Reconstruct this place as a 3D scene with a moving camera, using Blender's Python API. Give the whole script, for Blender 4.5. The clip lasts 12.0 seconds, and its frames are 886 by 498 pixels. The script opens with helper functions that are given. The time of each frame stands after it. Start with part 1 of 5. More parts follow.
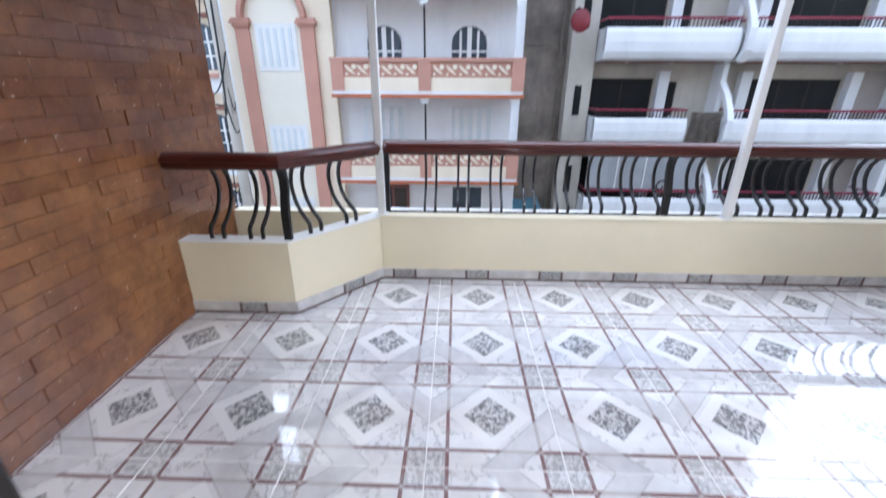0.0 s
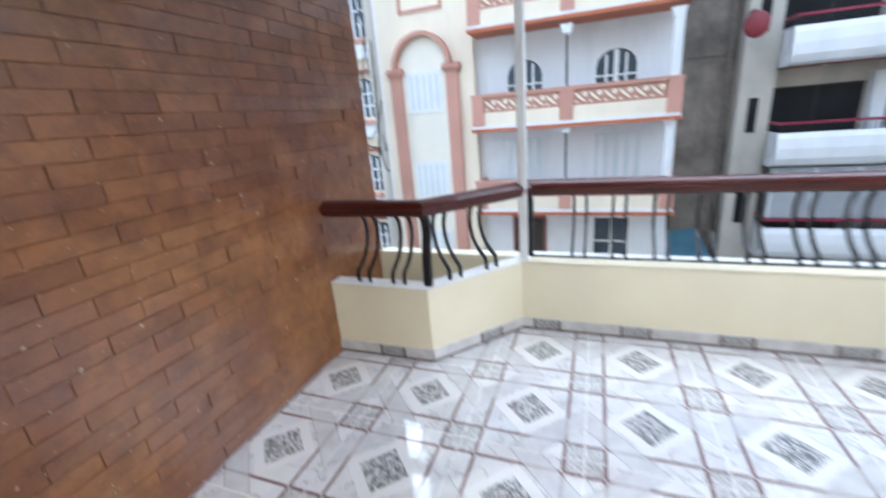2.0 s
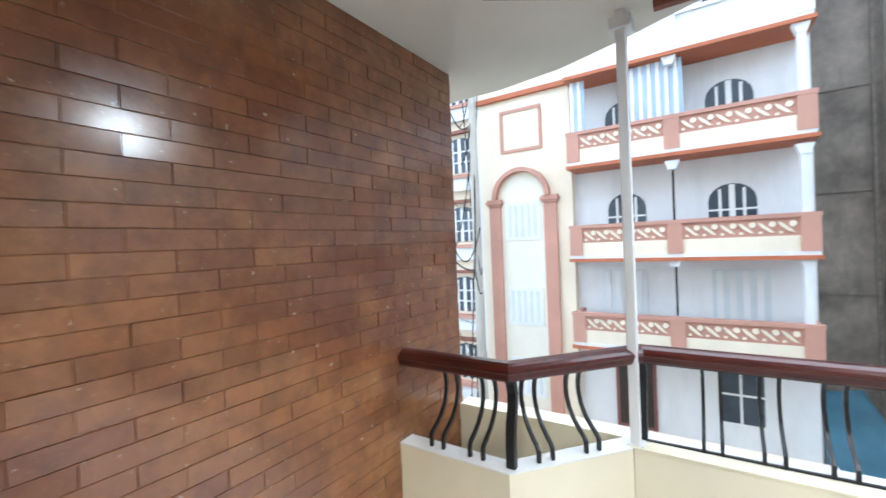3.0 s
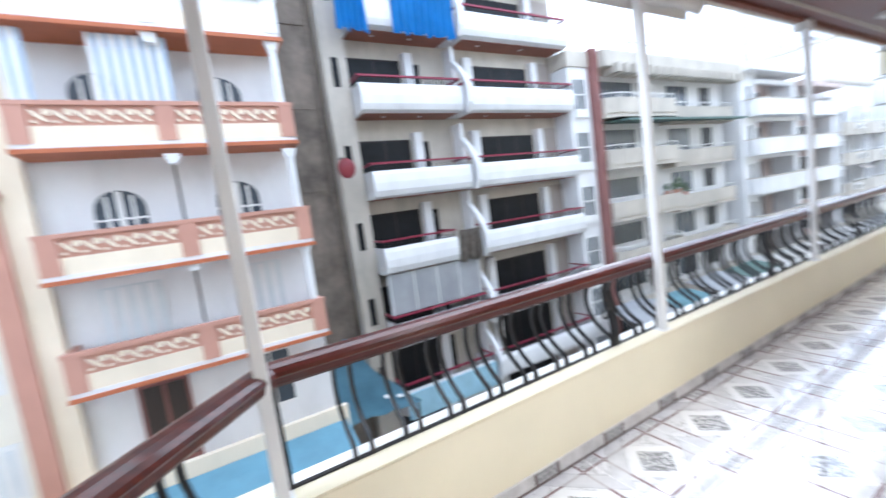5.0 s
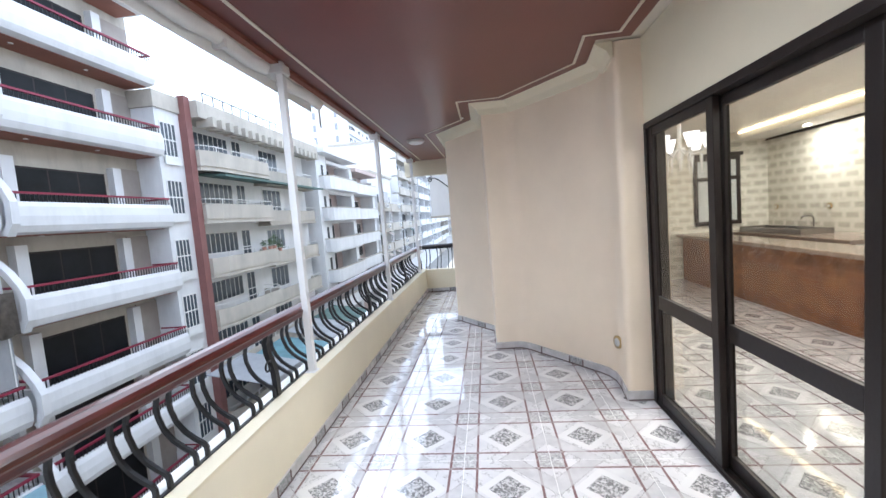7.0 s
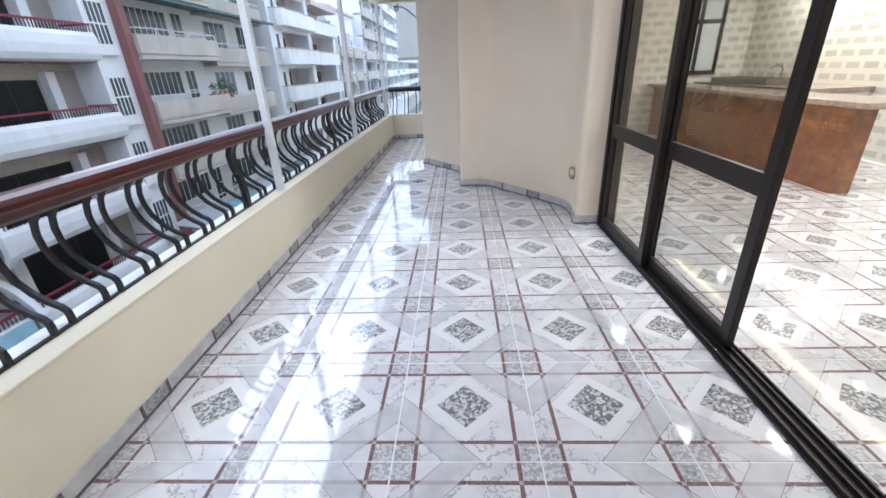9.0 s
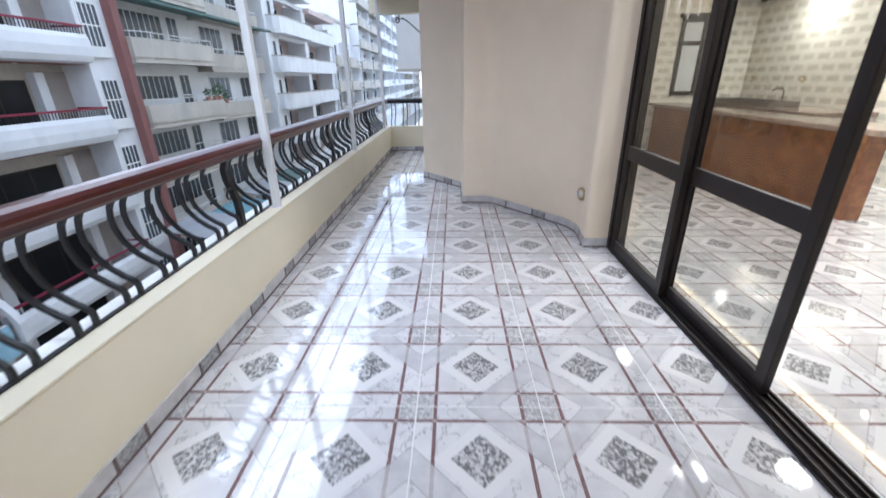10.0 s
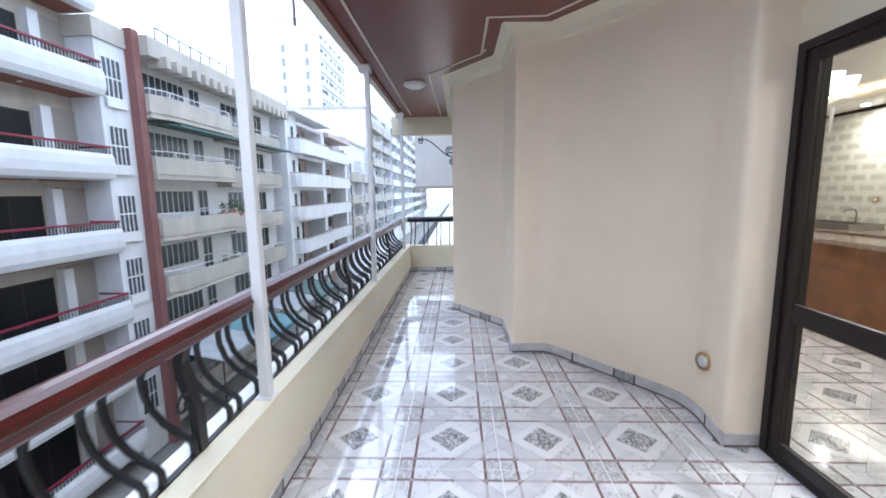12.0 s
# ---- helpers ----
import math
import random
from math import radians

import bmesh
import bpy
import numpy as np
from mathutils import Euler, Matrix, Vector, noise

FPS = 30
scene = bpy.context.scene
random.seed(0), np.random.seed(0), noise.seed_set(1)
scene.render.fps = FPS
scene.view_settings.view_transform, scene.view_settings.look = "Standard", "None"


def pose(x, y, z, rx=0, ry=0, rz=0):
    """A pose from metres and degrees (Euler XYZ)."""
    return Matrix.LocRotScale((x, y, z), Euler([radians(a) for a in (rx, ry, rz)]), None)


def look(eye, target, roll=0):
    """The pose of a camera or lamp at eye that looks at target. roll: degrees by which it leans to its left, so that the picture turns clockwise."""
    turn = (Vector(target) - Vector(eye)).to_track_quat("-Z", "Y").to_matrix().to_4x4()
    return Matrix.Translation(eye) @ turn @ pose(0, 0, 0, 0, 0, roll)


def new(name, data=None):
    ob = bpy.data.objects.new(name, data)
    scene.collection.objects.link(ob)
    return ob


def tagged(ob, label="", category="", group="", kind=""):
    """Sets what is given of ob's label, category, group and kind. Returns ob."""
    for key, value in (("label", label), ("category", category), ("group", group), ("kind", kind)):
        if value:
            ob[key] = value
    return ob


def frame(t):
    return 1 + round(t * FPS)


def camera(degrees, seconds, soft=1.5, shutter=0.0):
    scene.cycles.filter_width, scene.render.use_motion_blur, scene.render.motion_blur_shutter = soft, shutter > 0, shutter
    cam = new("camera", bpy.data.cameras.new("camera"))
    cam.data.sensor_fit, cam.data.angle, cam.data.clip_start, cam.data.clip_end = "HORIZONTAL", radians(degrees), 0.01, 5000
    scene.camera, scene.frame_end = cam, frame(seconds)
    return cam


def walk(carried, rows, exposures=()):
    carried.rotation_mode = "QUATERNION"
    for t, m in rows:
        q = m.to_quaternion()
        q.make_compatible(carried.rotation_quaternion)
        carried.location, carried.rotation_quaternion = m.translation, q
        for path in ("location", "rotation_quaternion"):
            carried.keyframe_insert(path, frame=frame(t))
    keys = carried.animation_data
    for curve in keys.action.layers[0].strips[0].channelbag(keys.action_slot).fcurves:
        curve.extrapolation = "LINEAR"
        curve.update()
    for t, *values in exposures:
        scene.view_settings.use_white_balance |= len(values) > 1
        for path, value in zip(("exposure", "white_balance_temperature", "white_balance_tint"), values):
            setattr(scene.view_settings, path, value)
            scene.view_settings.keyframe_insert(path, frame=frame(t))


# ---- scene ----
cam = camera(94.7, 12.0, shutter=0.5)
PATH = [
    (0, (1.909, -3.053, 1.522), (1.853, -1.203, 0.762), 0.3),
    (0.5, (1.983, -3.107, 1.485), (1.84, -1.397, 0.459), -1.0),
    (0.8, (2.025, -3.113, 1.508), (1.858, -1.443, 0.42), -2.6),
    (1, (1.986, -3.088, 1.478), (1.81, -1.413, 0.399), -2.4),
    (1.5, (1.883, -2.918, 1.527), (1.531, -1.168, 0.623), -3.1),
    (2, (1.807, -2.809, 1.573), (1.116, -1.033, 0.966), -4.8),
    (2.5, (1.727, -2.574, 1.674), (0.590, -0.939, 1.484), -5.1),
    (2.7, (1.768, -2.578, 1.761), (0.597, -0.958, 1.712), -3.1),
    (4.3, (1.267, -2.036, 1.649), (1.441, -0.045, 1.568), -4.8),
    (4.5, (1.262, -2.011, 1.657), (1.647, -0.051, 1.553), -7.3),
    (5, (1.228, -1.716, 1.666), (2.220, 0.007, 1.455), -7.7),
    (5.5, (1.196, -1.608, 1.666), (2.723, -0.343, 1.407), -5.1),
    (6, (1.034, -1.531, 1.672), (2.868, -0.778, 1.408), -4.2),
    (6.5, (0.990, -1.468, 1.700), (2.952, -1.133, 1.501), -3.5),
    (6.7, (0.934, -1.469, 1.749), (2.915, -1.233, 1.607), -4.2),
    (8.3, (0.625, -1.506, 1.537), (2.595, -1.41, 1.201), -3.4),
    (8.5, (0.623, -1.507, 1.505), (2.56, -1.422, 1.016), -3.2),
    (9, (0.647, -1.507, 1.451), (2.472, -1.409, 0.639), -2.6),
    (9.5, (0.687, -1.488, 1.461), (2.496, -1.382, 0.616), -2.4),
    (10, (0.853, -1.386, 1.479), (2.699, -1.331, 0.71), -0.9),
    (10.5, (1.081, -1.21, 1.543), (2.988, -1.264, 0.943), -0.7),
    (11, (1.309, -1.135, 1.561), (3.245, -1.199, 1.065), -0.8),
    (11.5, (1.69, -1.063, 1.591), (3.65, -0.939, 1.212), -1.6),
    (12, (2.029, -0.962, 1.595), (4.008, -0.889, 1.319), -0.8),
]
walk(cam, [(t, look(eye, target, roll)) for t, eye, target, roll in PATH], exposures=[(0.0,1.13,5300,10),(0.5,1.12,5250,10),(1.2,1.1,5250,10),(1.6,1.08,5250,8),(2.0,1.3,5250,5),(2.5,1.58,5450,3),(4.5,1.5,5400,6),(5.5,1.42,5750,9),(6.5,1.24,5650,9),(8.5,1.1,5450,8),(9.5,.86,5350,9),(11.0,1.03,5400,9),(12.0,1.08,5350,9)])

# ---- light ----
SUN_AZ, SUN_EL = 22.0, 46.0
world = bpy.data.worlds.new("overcast_sky")
scene.world = world
world.use_nodes = True
wn, wl = world.node_tree.nodes, world.node_tree.links
wn.clear()
sky = wn.new("ShaderNodeTexSky")
sky.sky_type, sky.sun_disc = "NISHITA", False
sky.sun_elevation, sky.sun_rotation = radians(SUN_EL), radians(SUN_AZ)
haze = wn.new("ShaderNodeMixRGB")
haze.inputs[0].default_value = 0.8
haze.inputs[2].default_value = (9.6, 10.1, 11.0, 1)
wl.new(sky.outputs[0], haze.inputs[1])
bg = wn.new("ShaderNodeBackground")
bg.inputs[1].default_value = 0.125
wl.new(haze.outputs[0], bg.inputs[0])
wl.new(bg.outputs[0], wn.new("ShaderNodeOutputWorld").inputs[0])

sun_data = bpy.data.lights.new("sun", "SUN")
sun_data.energy, sun_data.angle, sun_data.color = 1.6, radians(80), (1.0, 0.98, 0.95)
sun = new("sun", sun_data)
sun.matrix_world = look((20 * math.sin(radians(SUN_AZ)), 20 * math.cos(radians(SUN_AZ)), 25), (0, 0, 0))


# ---- materials ----
class Nodes:
    """A material's node tree with short calls."""

    def __init__(self, name):
        self.m = bpy.data.materials.new(name)
        self.m.use_nodes = True
        self.t = self.m.node_tree
        self.b = self.t.nodes["Principled BSDF"]
        self.co = self.t.nodes.new("ShaderNodeTexCoord").outputs["Object"]

    def set(self, sock, v):
        if isinstance(v, (int, float)):
            sock.default_value = v
        elif isinstance(v, tuple):
            sock.default_value = (*v, 1) if len(v) == 3 and sock.type == "RGBA" else v
        else:
            self.t.links.new(v, sock)

    def math(self, op, a, b=0.0, clamp=False):
        n = self.t.nodes.new("ShaderNodeMath")
        n.operation, n.use_clamp = op, clamp
        self.set(n.inputs[0], a)
        self.set(n.inputs[1], b)
        return n.outputs[0]

    def noise(self, scale, detail=4.0, rough=0.6, co=None):
        n = self.t.nodes.new("ShaderNodeTexNoise")
        n.inputs["Scale"].default_value, n.inputs["Detail"].default_value = scale, detail
        n.inputs["Roughness"].default_value = rough
        self.t.links.new(co or self.co, n.inputs["Vector"])
        return n.outputs[0]

    def ramp(self, v, lo, hi):
        n = self.t.nodes.new("ShaderNodeMapRange")
        self.set(n.inputs[0], v)
        n.inputs[1].default_value, n.inputs[2].default_value = lo, hi
        return n.outputs[0]

    def mix(self, f, a, b, how="MIX"):
        n = self.t.nodes.new("ShaderNodeMixRGB")
        n.blend_type = how
        for s, v in zip(n.inputs, (f, a, b)):
            self.set(s, v)
        return n.outputs[0]

    def scaled(self, sx, sy, sz):
        n = self.t.nodes.new("ShaderNodeMapping")
        n.inputs["Scale"].default_value = (sx, sy, sz)
        self.t.links.new(self.co, n.inputs["Vector"])
        return n.outputs[0]

    def random(self):
        return self.t.nodes.new("ShaderNodeObjectInfo").outputs["Random"]

    def bump(self, height, strength=0.2, distance=0.01):
        n = self.t.nodes.new("ShaderNodeBump")
        n.inputs["Strength"].default_value, n.inputs["Distance"].default_value = strength, distance
        self.set(n.inputs["Height"], height)
        self.t.links.new(n.outputs[0], self.b.inputs["Normal"])

    def done(self, color=None, rough=None, **more):
        if color is not None:
            self.set(self.b.inputs["Base Color"], color)
        if rough is not None:
            self.set(self.b.inputs["Roughness"], rough)
        for k, v in more.items():
            self.set(self.b.inputs[k.replace("_", " ")], v)
        return self.m


def scale_rgb(c, k):
    return tuple(min(1.0, v * k) for v in c)


def surface(name, color, rough=0.6, metal=0.0, spec=0.5, vary=0.15, big=1.2, fine=45.0, bump=0.15, coat=0.0, each=0.0, stain=0.0):
    """Painted, plastered or metal surface: broad tone shifts, fine grain and relief."""
    n = Nodes(name)
    a = n.noise(big, 5)
    g = n.noise(fine, 3)
    c = n.mix(n.ramp(a, 0.3, 0.7), scale_rgb(color, 1 - vary), scale_rgb(color, 1 + vary))
    c = n.mix(n.math("MULTIPLY", n.ramp(g, 0.35, 0.75), 0.35 * vary + 0.03), c, scale_rgb(color, 0.6))
    if stain:
        s = n.ramp(n.noise(0.7, 7, 0.7, n.scaled(2.2, 2.2, 0.5)), 0.48, 0.72)
        c = n.mix(n.math("MULTIPLY", s, stain), c, scale_rgb(color, 0.45))
    if each:
        r = n.random()
        c = n.mix(n.math("MULTIPLY", r, each), c, scale_rgb(color, 0.45))
    n.bump(n.math("ADD", g, n.math("MULTIPLY", a, 0.6)), bump, 0.004)
    r = n.ramp(g, -0.6, 1.6)
    r = n.math("ADD", n.math("MULTIPLY", r, 0.12), rough - 0.06)
    return n.done(c, r, Metallic=metal, Coat_Weight=coat, Coat_Roughness=0.12, Specular_IOR_Level=spec)


def tile_material():
    """Glazed floor tile: dark mosaic lozenge, white lozenge border, chevron bands, thin red-brown lines, mosaic corners."""
    n = Nodes("glazed_floor_tile")
    sep = n.t.nodes.new("ShaderNodeSeparateXYZ")
    n.t.links.new(n.co, sep.inputs[0])
    x, y = sep.outputs[0], sep.outputs[1]
    u, v = n.math("ABSOLUTE", x), n.math("ABSOLUTE", y)
    r = n.math("ADD", u, v)
    wob = n.t.nodes.new("ShaderNodeVectorMath")
    wob.operation = "ADD"
    n.t.links.new(n.co, wob.inputs[0])
    off = n.t.nodes.new("ShaderNodeObjectInfo").outputs["Location"]
    n.t.links.new(off, wob.inputs[1])
    co = wob.outputs[0]
    cloud = n.noise(3.5, 6, 0.65, co)
    vein = n.math("ABSOLUTE", n.math("SUBTRACT", n.noise(5.0, 5, 0.6, co), 0.5))
    base = n.mix(n.ramp(cloud, 0.35, 0.68), (0.84, 0.84, 0.865), (0.66, 0.66, 0.7))
    base = n.mix(n.math("MULTIPLY", n.math("LESS_THAN", vein, 0.009), 0.6), base, (0.3, 0.3, 0.32))
    line_u = n.math("COMPARE", u, 0.208)
    line_v = n.math("COMPARE", v, 0.208)
    for s in (line_u, line_v):
        s.node.inputs[2].default_value = 0.0085
    lines = n.math("MAXIMUM", line_u, line_v)
    speck = n.noise(190, 2, 0.6, co)
    red = n.mix(n.ramp(speck, 0.42, 0.6), (0.15, 0.07, 0.074), (0.34, 0.25, 0.26))
    c = n.mix(lines, base, red)
    c = n.mix(n.math("MULTIPLY", line_u, line_v), c, (0.6, 0.57, 0.58))
    corner = n.math("MULTIPLY", n.math("GREATER_THAN", u, 0.217), n.math("GREATER_THAN", v, 0.217))
    chips = n.t.nodes.new("ShaderNodeTexVoronoi")
    chips.inputs["Scale"].default_value = 85
    n.t.links.new(co, chips.inputs["Vector"])
    chip = n.t.nodes.new("ShaderNodeSeparateColor")
    n.t.links.new(chips.outputs["Color"], chip.inputs[0])
    mosaic = n.mix(n.ramp(chip.outputs[0], 0.35, 0.75), (0.2, 0.2, 0.21), (0.66, 0.66, 0.68))
    c = n.mix(n.math("MULTIPLY", corner, 0.55), c, mosaic)
    along = n.math("ABSOLUTE", n.math("ADD", x, y))
    band = n.math("COMPARE", along, 0.315)
    band.node.inputs[2].default_value = 0.076
    edge = n.math("COMPARE", along, 0.315)
    edge.node.inputs[2].default_value = 0.0805
    c = n.mix(n.math("MULTIPLY", edge, 0.75), c, (0.24, 0.24, 0.26))
    grey = n.mix(n.ramp(n.noise(9, 5, 0.6, co), 0.35, 0.65), (0.64, 0.64, 0.68), (0.81, 0.81, 0.84))
    c = n.mix(n.math("MULTIPLY", band, 0.8), c, grey)
    c = n.mix(n.math("MULTIPLY", lines, 0.3), c, red)
    c = n.mix(n.math("LESS_THAN", r, 0.205), c, (0.83, 0.83, 0.85))
    core = n.math("LESS_THAN", r, 0.132)
    dark = n.mix(n.ramp(chip.outputs[0], 0.3, 0.8), (0.2, 0.2, 0.21), (0.68, 0.68, 0.71))
    c = n.mix(core, c, dark)
    n.bump(n.noise(2.2, 2, 0.5, co), 0.06, 0.01)
    return n.done(c, n.math("ADD", n.math("MULTIPLY", cloud, 0.05), 0.03), Specular_IOR_Level=1.0, Coat_Weight=0.35, Coat_Roughness=0.03)


def placed(n):
    """Object coordinates shifted by the piece's own place, so that no two pieces share a pattern."""
    add = n.t.nodes.new("ShaderNodeVectorMath")
    add.operation = "ADD"
    n.t.links.new(n.co, add.inputs[0])
    n.t.links.new(n.t.nodes.new("ShaderNodeObjectInfo").outputs["Location"], add.inputs[1])
    return add.outputs[0]


def brick_material():
    n = Nodes("varnished_brick")
    co = placed(n)
    r = n.random()
    patch, a, g = n.noise(0.8, 5, 0.6, co), n.noise(8, 6, 0.65, co), n.noise(80, 4, 0.6, co)
    smear = n.noise(3.0, 5, 0.6, co)
    c = n.mix(n.ramp(patch, 0.3, 0.7), (0.165, 0.05, 0.017), (0.32, 0.128, 0.038))
    c = n.mix(n.math("MULTIPLY", r, 0.5), c, (0.12, 0.03, 0.008))
    c = n.mix(n.math("MULTIPLY", n.ramp(smear, 0.45, 0.7), 0.45), c, (0.4, 0.185, 0.06))
    c = n.mix(n.math("MULTIPLY", n.ramp(a, 0.42, 0.7), 0.55), c, (0.085, 0.022, 0.006))
    c = n.mix(n.math("MULTIPLY", n.ramp(g, 0.58, 0.8), 0.3), c, (0.42, 0.22, 0.07))
    fleck = n.ramp(n.noise(34, 3, 0.5, co), 0.7, 0.74)
    c = n.mix(n.math("MULTIPLY", fleck, 0.7), c, (0.55, 0.42, 0.3))
    n.bump(n.math("ADD", n.math("MULTIPLY", g, 0.3), n.math("MULTIPLY", n.noise(14, 3, 0.5, co), 2.2)), 0.5, 0.005)
    return n.done(c, n.math("ADD", n.math("MULTIPLY", g, 0.2), 0.35), Specular_IOR_Level=0.25, Coat_Weight=0.95, Coat_IOR=1.6, Coat_Roughness=n.math("ADD", n.math("MULTIPLY", smear, 0.24), 0.07))


def mortar_material():
    """Brown varnished joint with scattered pale flecks."""
    n = Nodes("flecked_mortar")
    c = n.mix(n.ramp(n.noise(6, 4), 0.35, 0.65), (0.15, 0.058, 0.022), (0.25, 0.105, 0.038))
    c = n.mix(n.ramp(n.noise(13, 5, 0.65), 0.6, 0.66), c, (0.55, 0.43, 0.33))
    n.bump(n.noise(90, 3), 0.3, 0.003)
    return n.done(c, 0.65)


def wood_material(name, dark, light, rough=0.3, coat=0.3, axis=0, spec=0.5):
    n = Nodes(name)
    s = [14.0, 14.0, 14.0]
    s[axis] = 1.2
    g = n.noise(2.5, 6, 0.65, n.scaled(*s))
    c = n.mix(n.ramp(g, 0.3, 0.7), dark, light)
    n.bump(g, 0.12, 0.003)
    return n.done(c, n.math("ADD", n.math("MULTIPLY", g, 0.15), rough - 0.07), Coat_Weight=coat, Coat_Roughness=0.08, Specular_IOR_Level=spec)


def glass_material(name, tint=(0.92, 0.95, 0.95), rough=0.0):
    n = Nodes(name)
    n.b.inputs["IOR"].default_value = 1.2
    smear = n.noise(2.0, 5, 0.7)
    return n.done(tint, n.math("ADD", n.math("MULTIPLY", n.ramp(smear, 0.5, 0.8), 0.015), rough), Transmission_Weight=1.0)


def wall_tile_material():
    """Cream glazed wall tile printed with staggered grey bricks."""
    n = Nodes("kitchen_wall_tile")
    bt = n.t.nodes.new("ShaderNodeTexBrick")
    bt.offset = 0.5
    bt.inputs["Color1"].default_value = (0.55, 0.54, 0.49, 1)
    bt.inputs["Color2"].default_value = (0.65, 0.63, 0.57, 1)
    bt.inputs["Mortar"].default_value = (0.82, 0.8, 0.72, 1)
    for k, v in (("Scale", 1.0), ("Mortar Size", 0.046), ("Mortar Smooth", 0.25), ("Brick Width", 0.3), ("Row Height", 0.165)):
        bt.inputs[k].default_value = v
    sep = n.t.nodes.new("ShaderNodeSeparateXYZ")
    n.t.links.new(n.co, sep.inputs[0])
    join = n.t.nodes.new("ShaderNodeCombineXYZ")
    n.t.links.new(n.math("ADD", sep.outputs[0], sep.outputs[1]), join.inputs[0])
    n.t.links.new(sep.outputs[2], join.inputs[1])
    n.t.links.new(join.outputs[0], bt.inputs["Vector"])
    g = n.noise(30, 4)
    c = n.mix(n.math("MULTIPLY", n.ramp(g, 0.4, 0.7), 0.25), bt.outputs[0], (0.8, 0.78, 0.7))
    n.bump(bt.outputs[1], -0.15, 0.003)
    return n.done(c, 0.22)


def emission_material(name, color, strength):
    n = Nodes(name)
    return n.done((0.9, 0.9, 0.88), 0.4, Emission_Color=color, Emission_Strength=strength)


M_TILE = tile_material()
M_BRICK = brick_material()
M_MORTAR = mortar_material()
M_GROUT = surface("pale_grout", (0.85, 0.85, 0.86), 0.6, vary=0.1)
M_CREAM = surface("cream_wall_paint", (0.82, 0.755, 0.58), 0.55, vary=0.04, big=1.5, fine=90, bump=0.12)
# the same cream, brightened and warmed in place of light the bay lacks
M_HOUSE_WALL = surface("light_lifted_cream_paint", (0.94, 0.815, 0.65), 0.5, vary=0.05, big=1.1, fine=90, bump=0.12)
M_CREAM_PALE = surface("pale_cream_paint", (0.78, 0.73, 0.62), 0.55, vary=0.04, fine=90, bump=0.1)
M_SILL = surface("white_sill_paint", (0.82, 0.82, 0.8), 0.5, vary=0.06, fine=60)
M_CEILING = surface("maroon_ceiling_paint", (0.17, 0.05, 0.038), 0.3, vary=0.06, bump=0.04)
M_RAIL = wood_material("varnished_mahogany", (0.035, 0.006, 0.0045), (0.095, 0.015, 0.009), 0.3, 0.36, 0, 0.28)
M_IRON = surface("black_wrought_iron", (0.018, 0.018, 0.02), 0.38, metal=0.3, vary=0.2, fine=120, bump=0.25)
M_POLE = surface("white_painted_tube", (0.8, 0.8, 0.8), 0.35, vary=0.05)
M_ALU = surface("dark_bronze_aluminium", (0.026, 0.02, 0.018), 0.42, metal=0.2, spec=0.35, vary=0.1)
M_GLASS = glass_material("clear_pane", (0.56, 0.56, 0.545))
M_MARBLE = surface("grey_marble_skirting", (0.6, 0.59, 0.6), 0.15, vary=0.2, big=9, fine=30, bump=0.03)
M_MARBLE_DARK = surface("dark_mosaic_bar", (0.16, 0.12, 0.12), 0.2, vary=0.4, big=60)
M_WHITE = surface("white_render", (0.74, 0.74, 0.75), 0.7, vary=0.06, big=0.5, stain=0.22)
M_SALMON = surface("salmon_paint", (0.51, 0.27, 0.205), 0.65, vary=0.1, big=0.6, stain=0.15)
M_ORANGE = surface("orange_band_paint", (0.43, 0.13, 0.055), 0.6, vary=0.1)
M_BUFF = surface("buff_render", (0.8, 0.7, 0.55), 0.7, vary=0.06, big=0.5, stain=0.15)
M_GREY = surface("rough_brown_grey_render", (0.2, 0.165, 0.135), 0.85, vary=0.45, big=1.1, fine=9, bump=0.5, stain=0.65)
M_BEIGE = surface("beige_stone_cladding", (0.5, 0.46, 0.4), 0.75, vary=0.15, big=0.5, stain=0.35)
M_PINK = surface("faded_pink_render", (0.55, 0.45, 0.42), 0.75, vary=0.12, big=0.5, stain=0.3)
M_BROWN = surface("brown_red_column_paint", (0.23, 0.1, 0.09), 0.65, vary=0.12)
M_SOFFIT = surface("brown_soffit_paint", (0.24, 0.09, 0.06), 0.6, vary=0.1)
M_RED = surface("red_painted_rail", (0.22, 0.016, 0.045), 0.4, vary=0.1)
M_DISH = surface("faded_dark_red_paint", (0.2, 0.02, 0.03), 0.5, vary=0.15)
M_MOSAIC = surface("grey_mosaic_chips", (0.36, 0.36, 0.37), 0.2, vary=0.5, big=55, fine=90)
M_BLUE_GLASS = surface("blue_grey_window_glass", (0.05, 0.065, 0.085), 0.2, spec=0.5, vary=0.3)
# window glass, also the painted shade of recesses and shop fronts
M_DARK = surface("dark_glass_and_recess_shade", (0.014, 0.015, 0.017), 0.35, spec=0.15, vary=0.3)
M_FRAME = surface("white_window_frame", (0.75, 0.75, 0.74), 0.45, vary=0.06)
M_SHUTTER = surface("grey_white_shutter", (0.62, 0.66, 0.68), 0.5, vary=0.08)
M_ASPHALT = surface("asphalt", (0.055, 0.055, 0.058), 0.9, vary=0.3, big=0.4, fine=25, bump=0.4)
M_PAVING = surface("pavement_concrete", (0.32, 0.31, 0.29), 0.85, vary=0.2, big=0.8, stain=0.3)
M_BLUE = surface("blue_tarpaulin", (0.12, 0.26, 0.34), 0.55, vary=0.2, big=0.8, fine=20, bump=0.4)
M_PALE_BLUE = surface("pale_blue_paint", (0.36, 0.58, 0.7), 0.55, vary=0.12, stain=0.2)
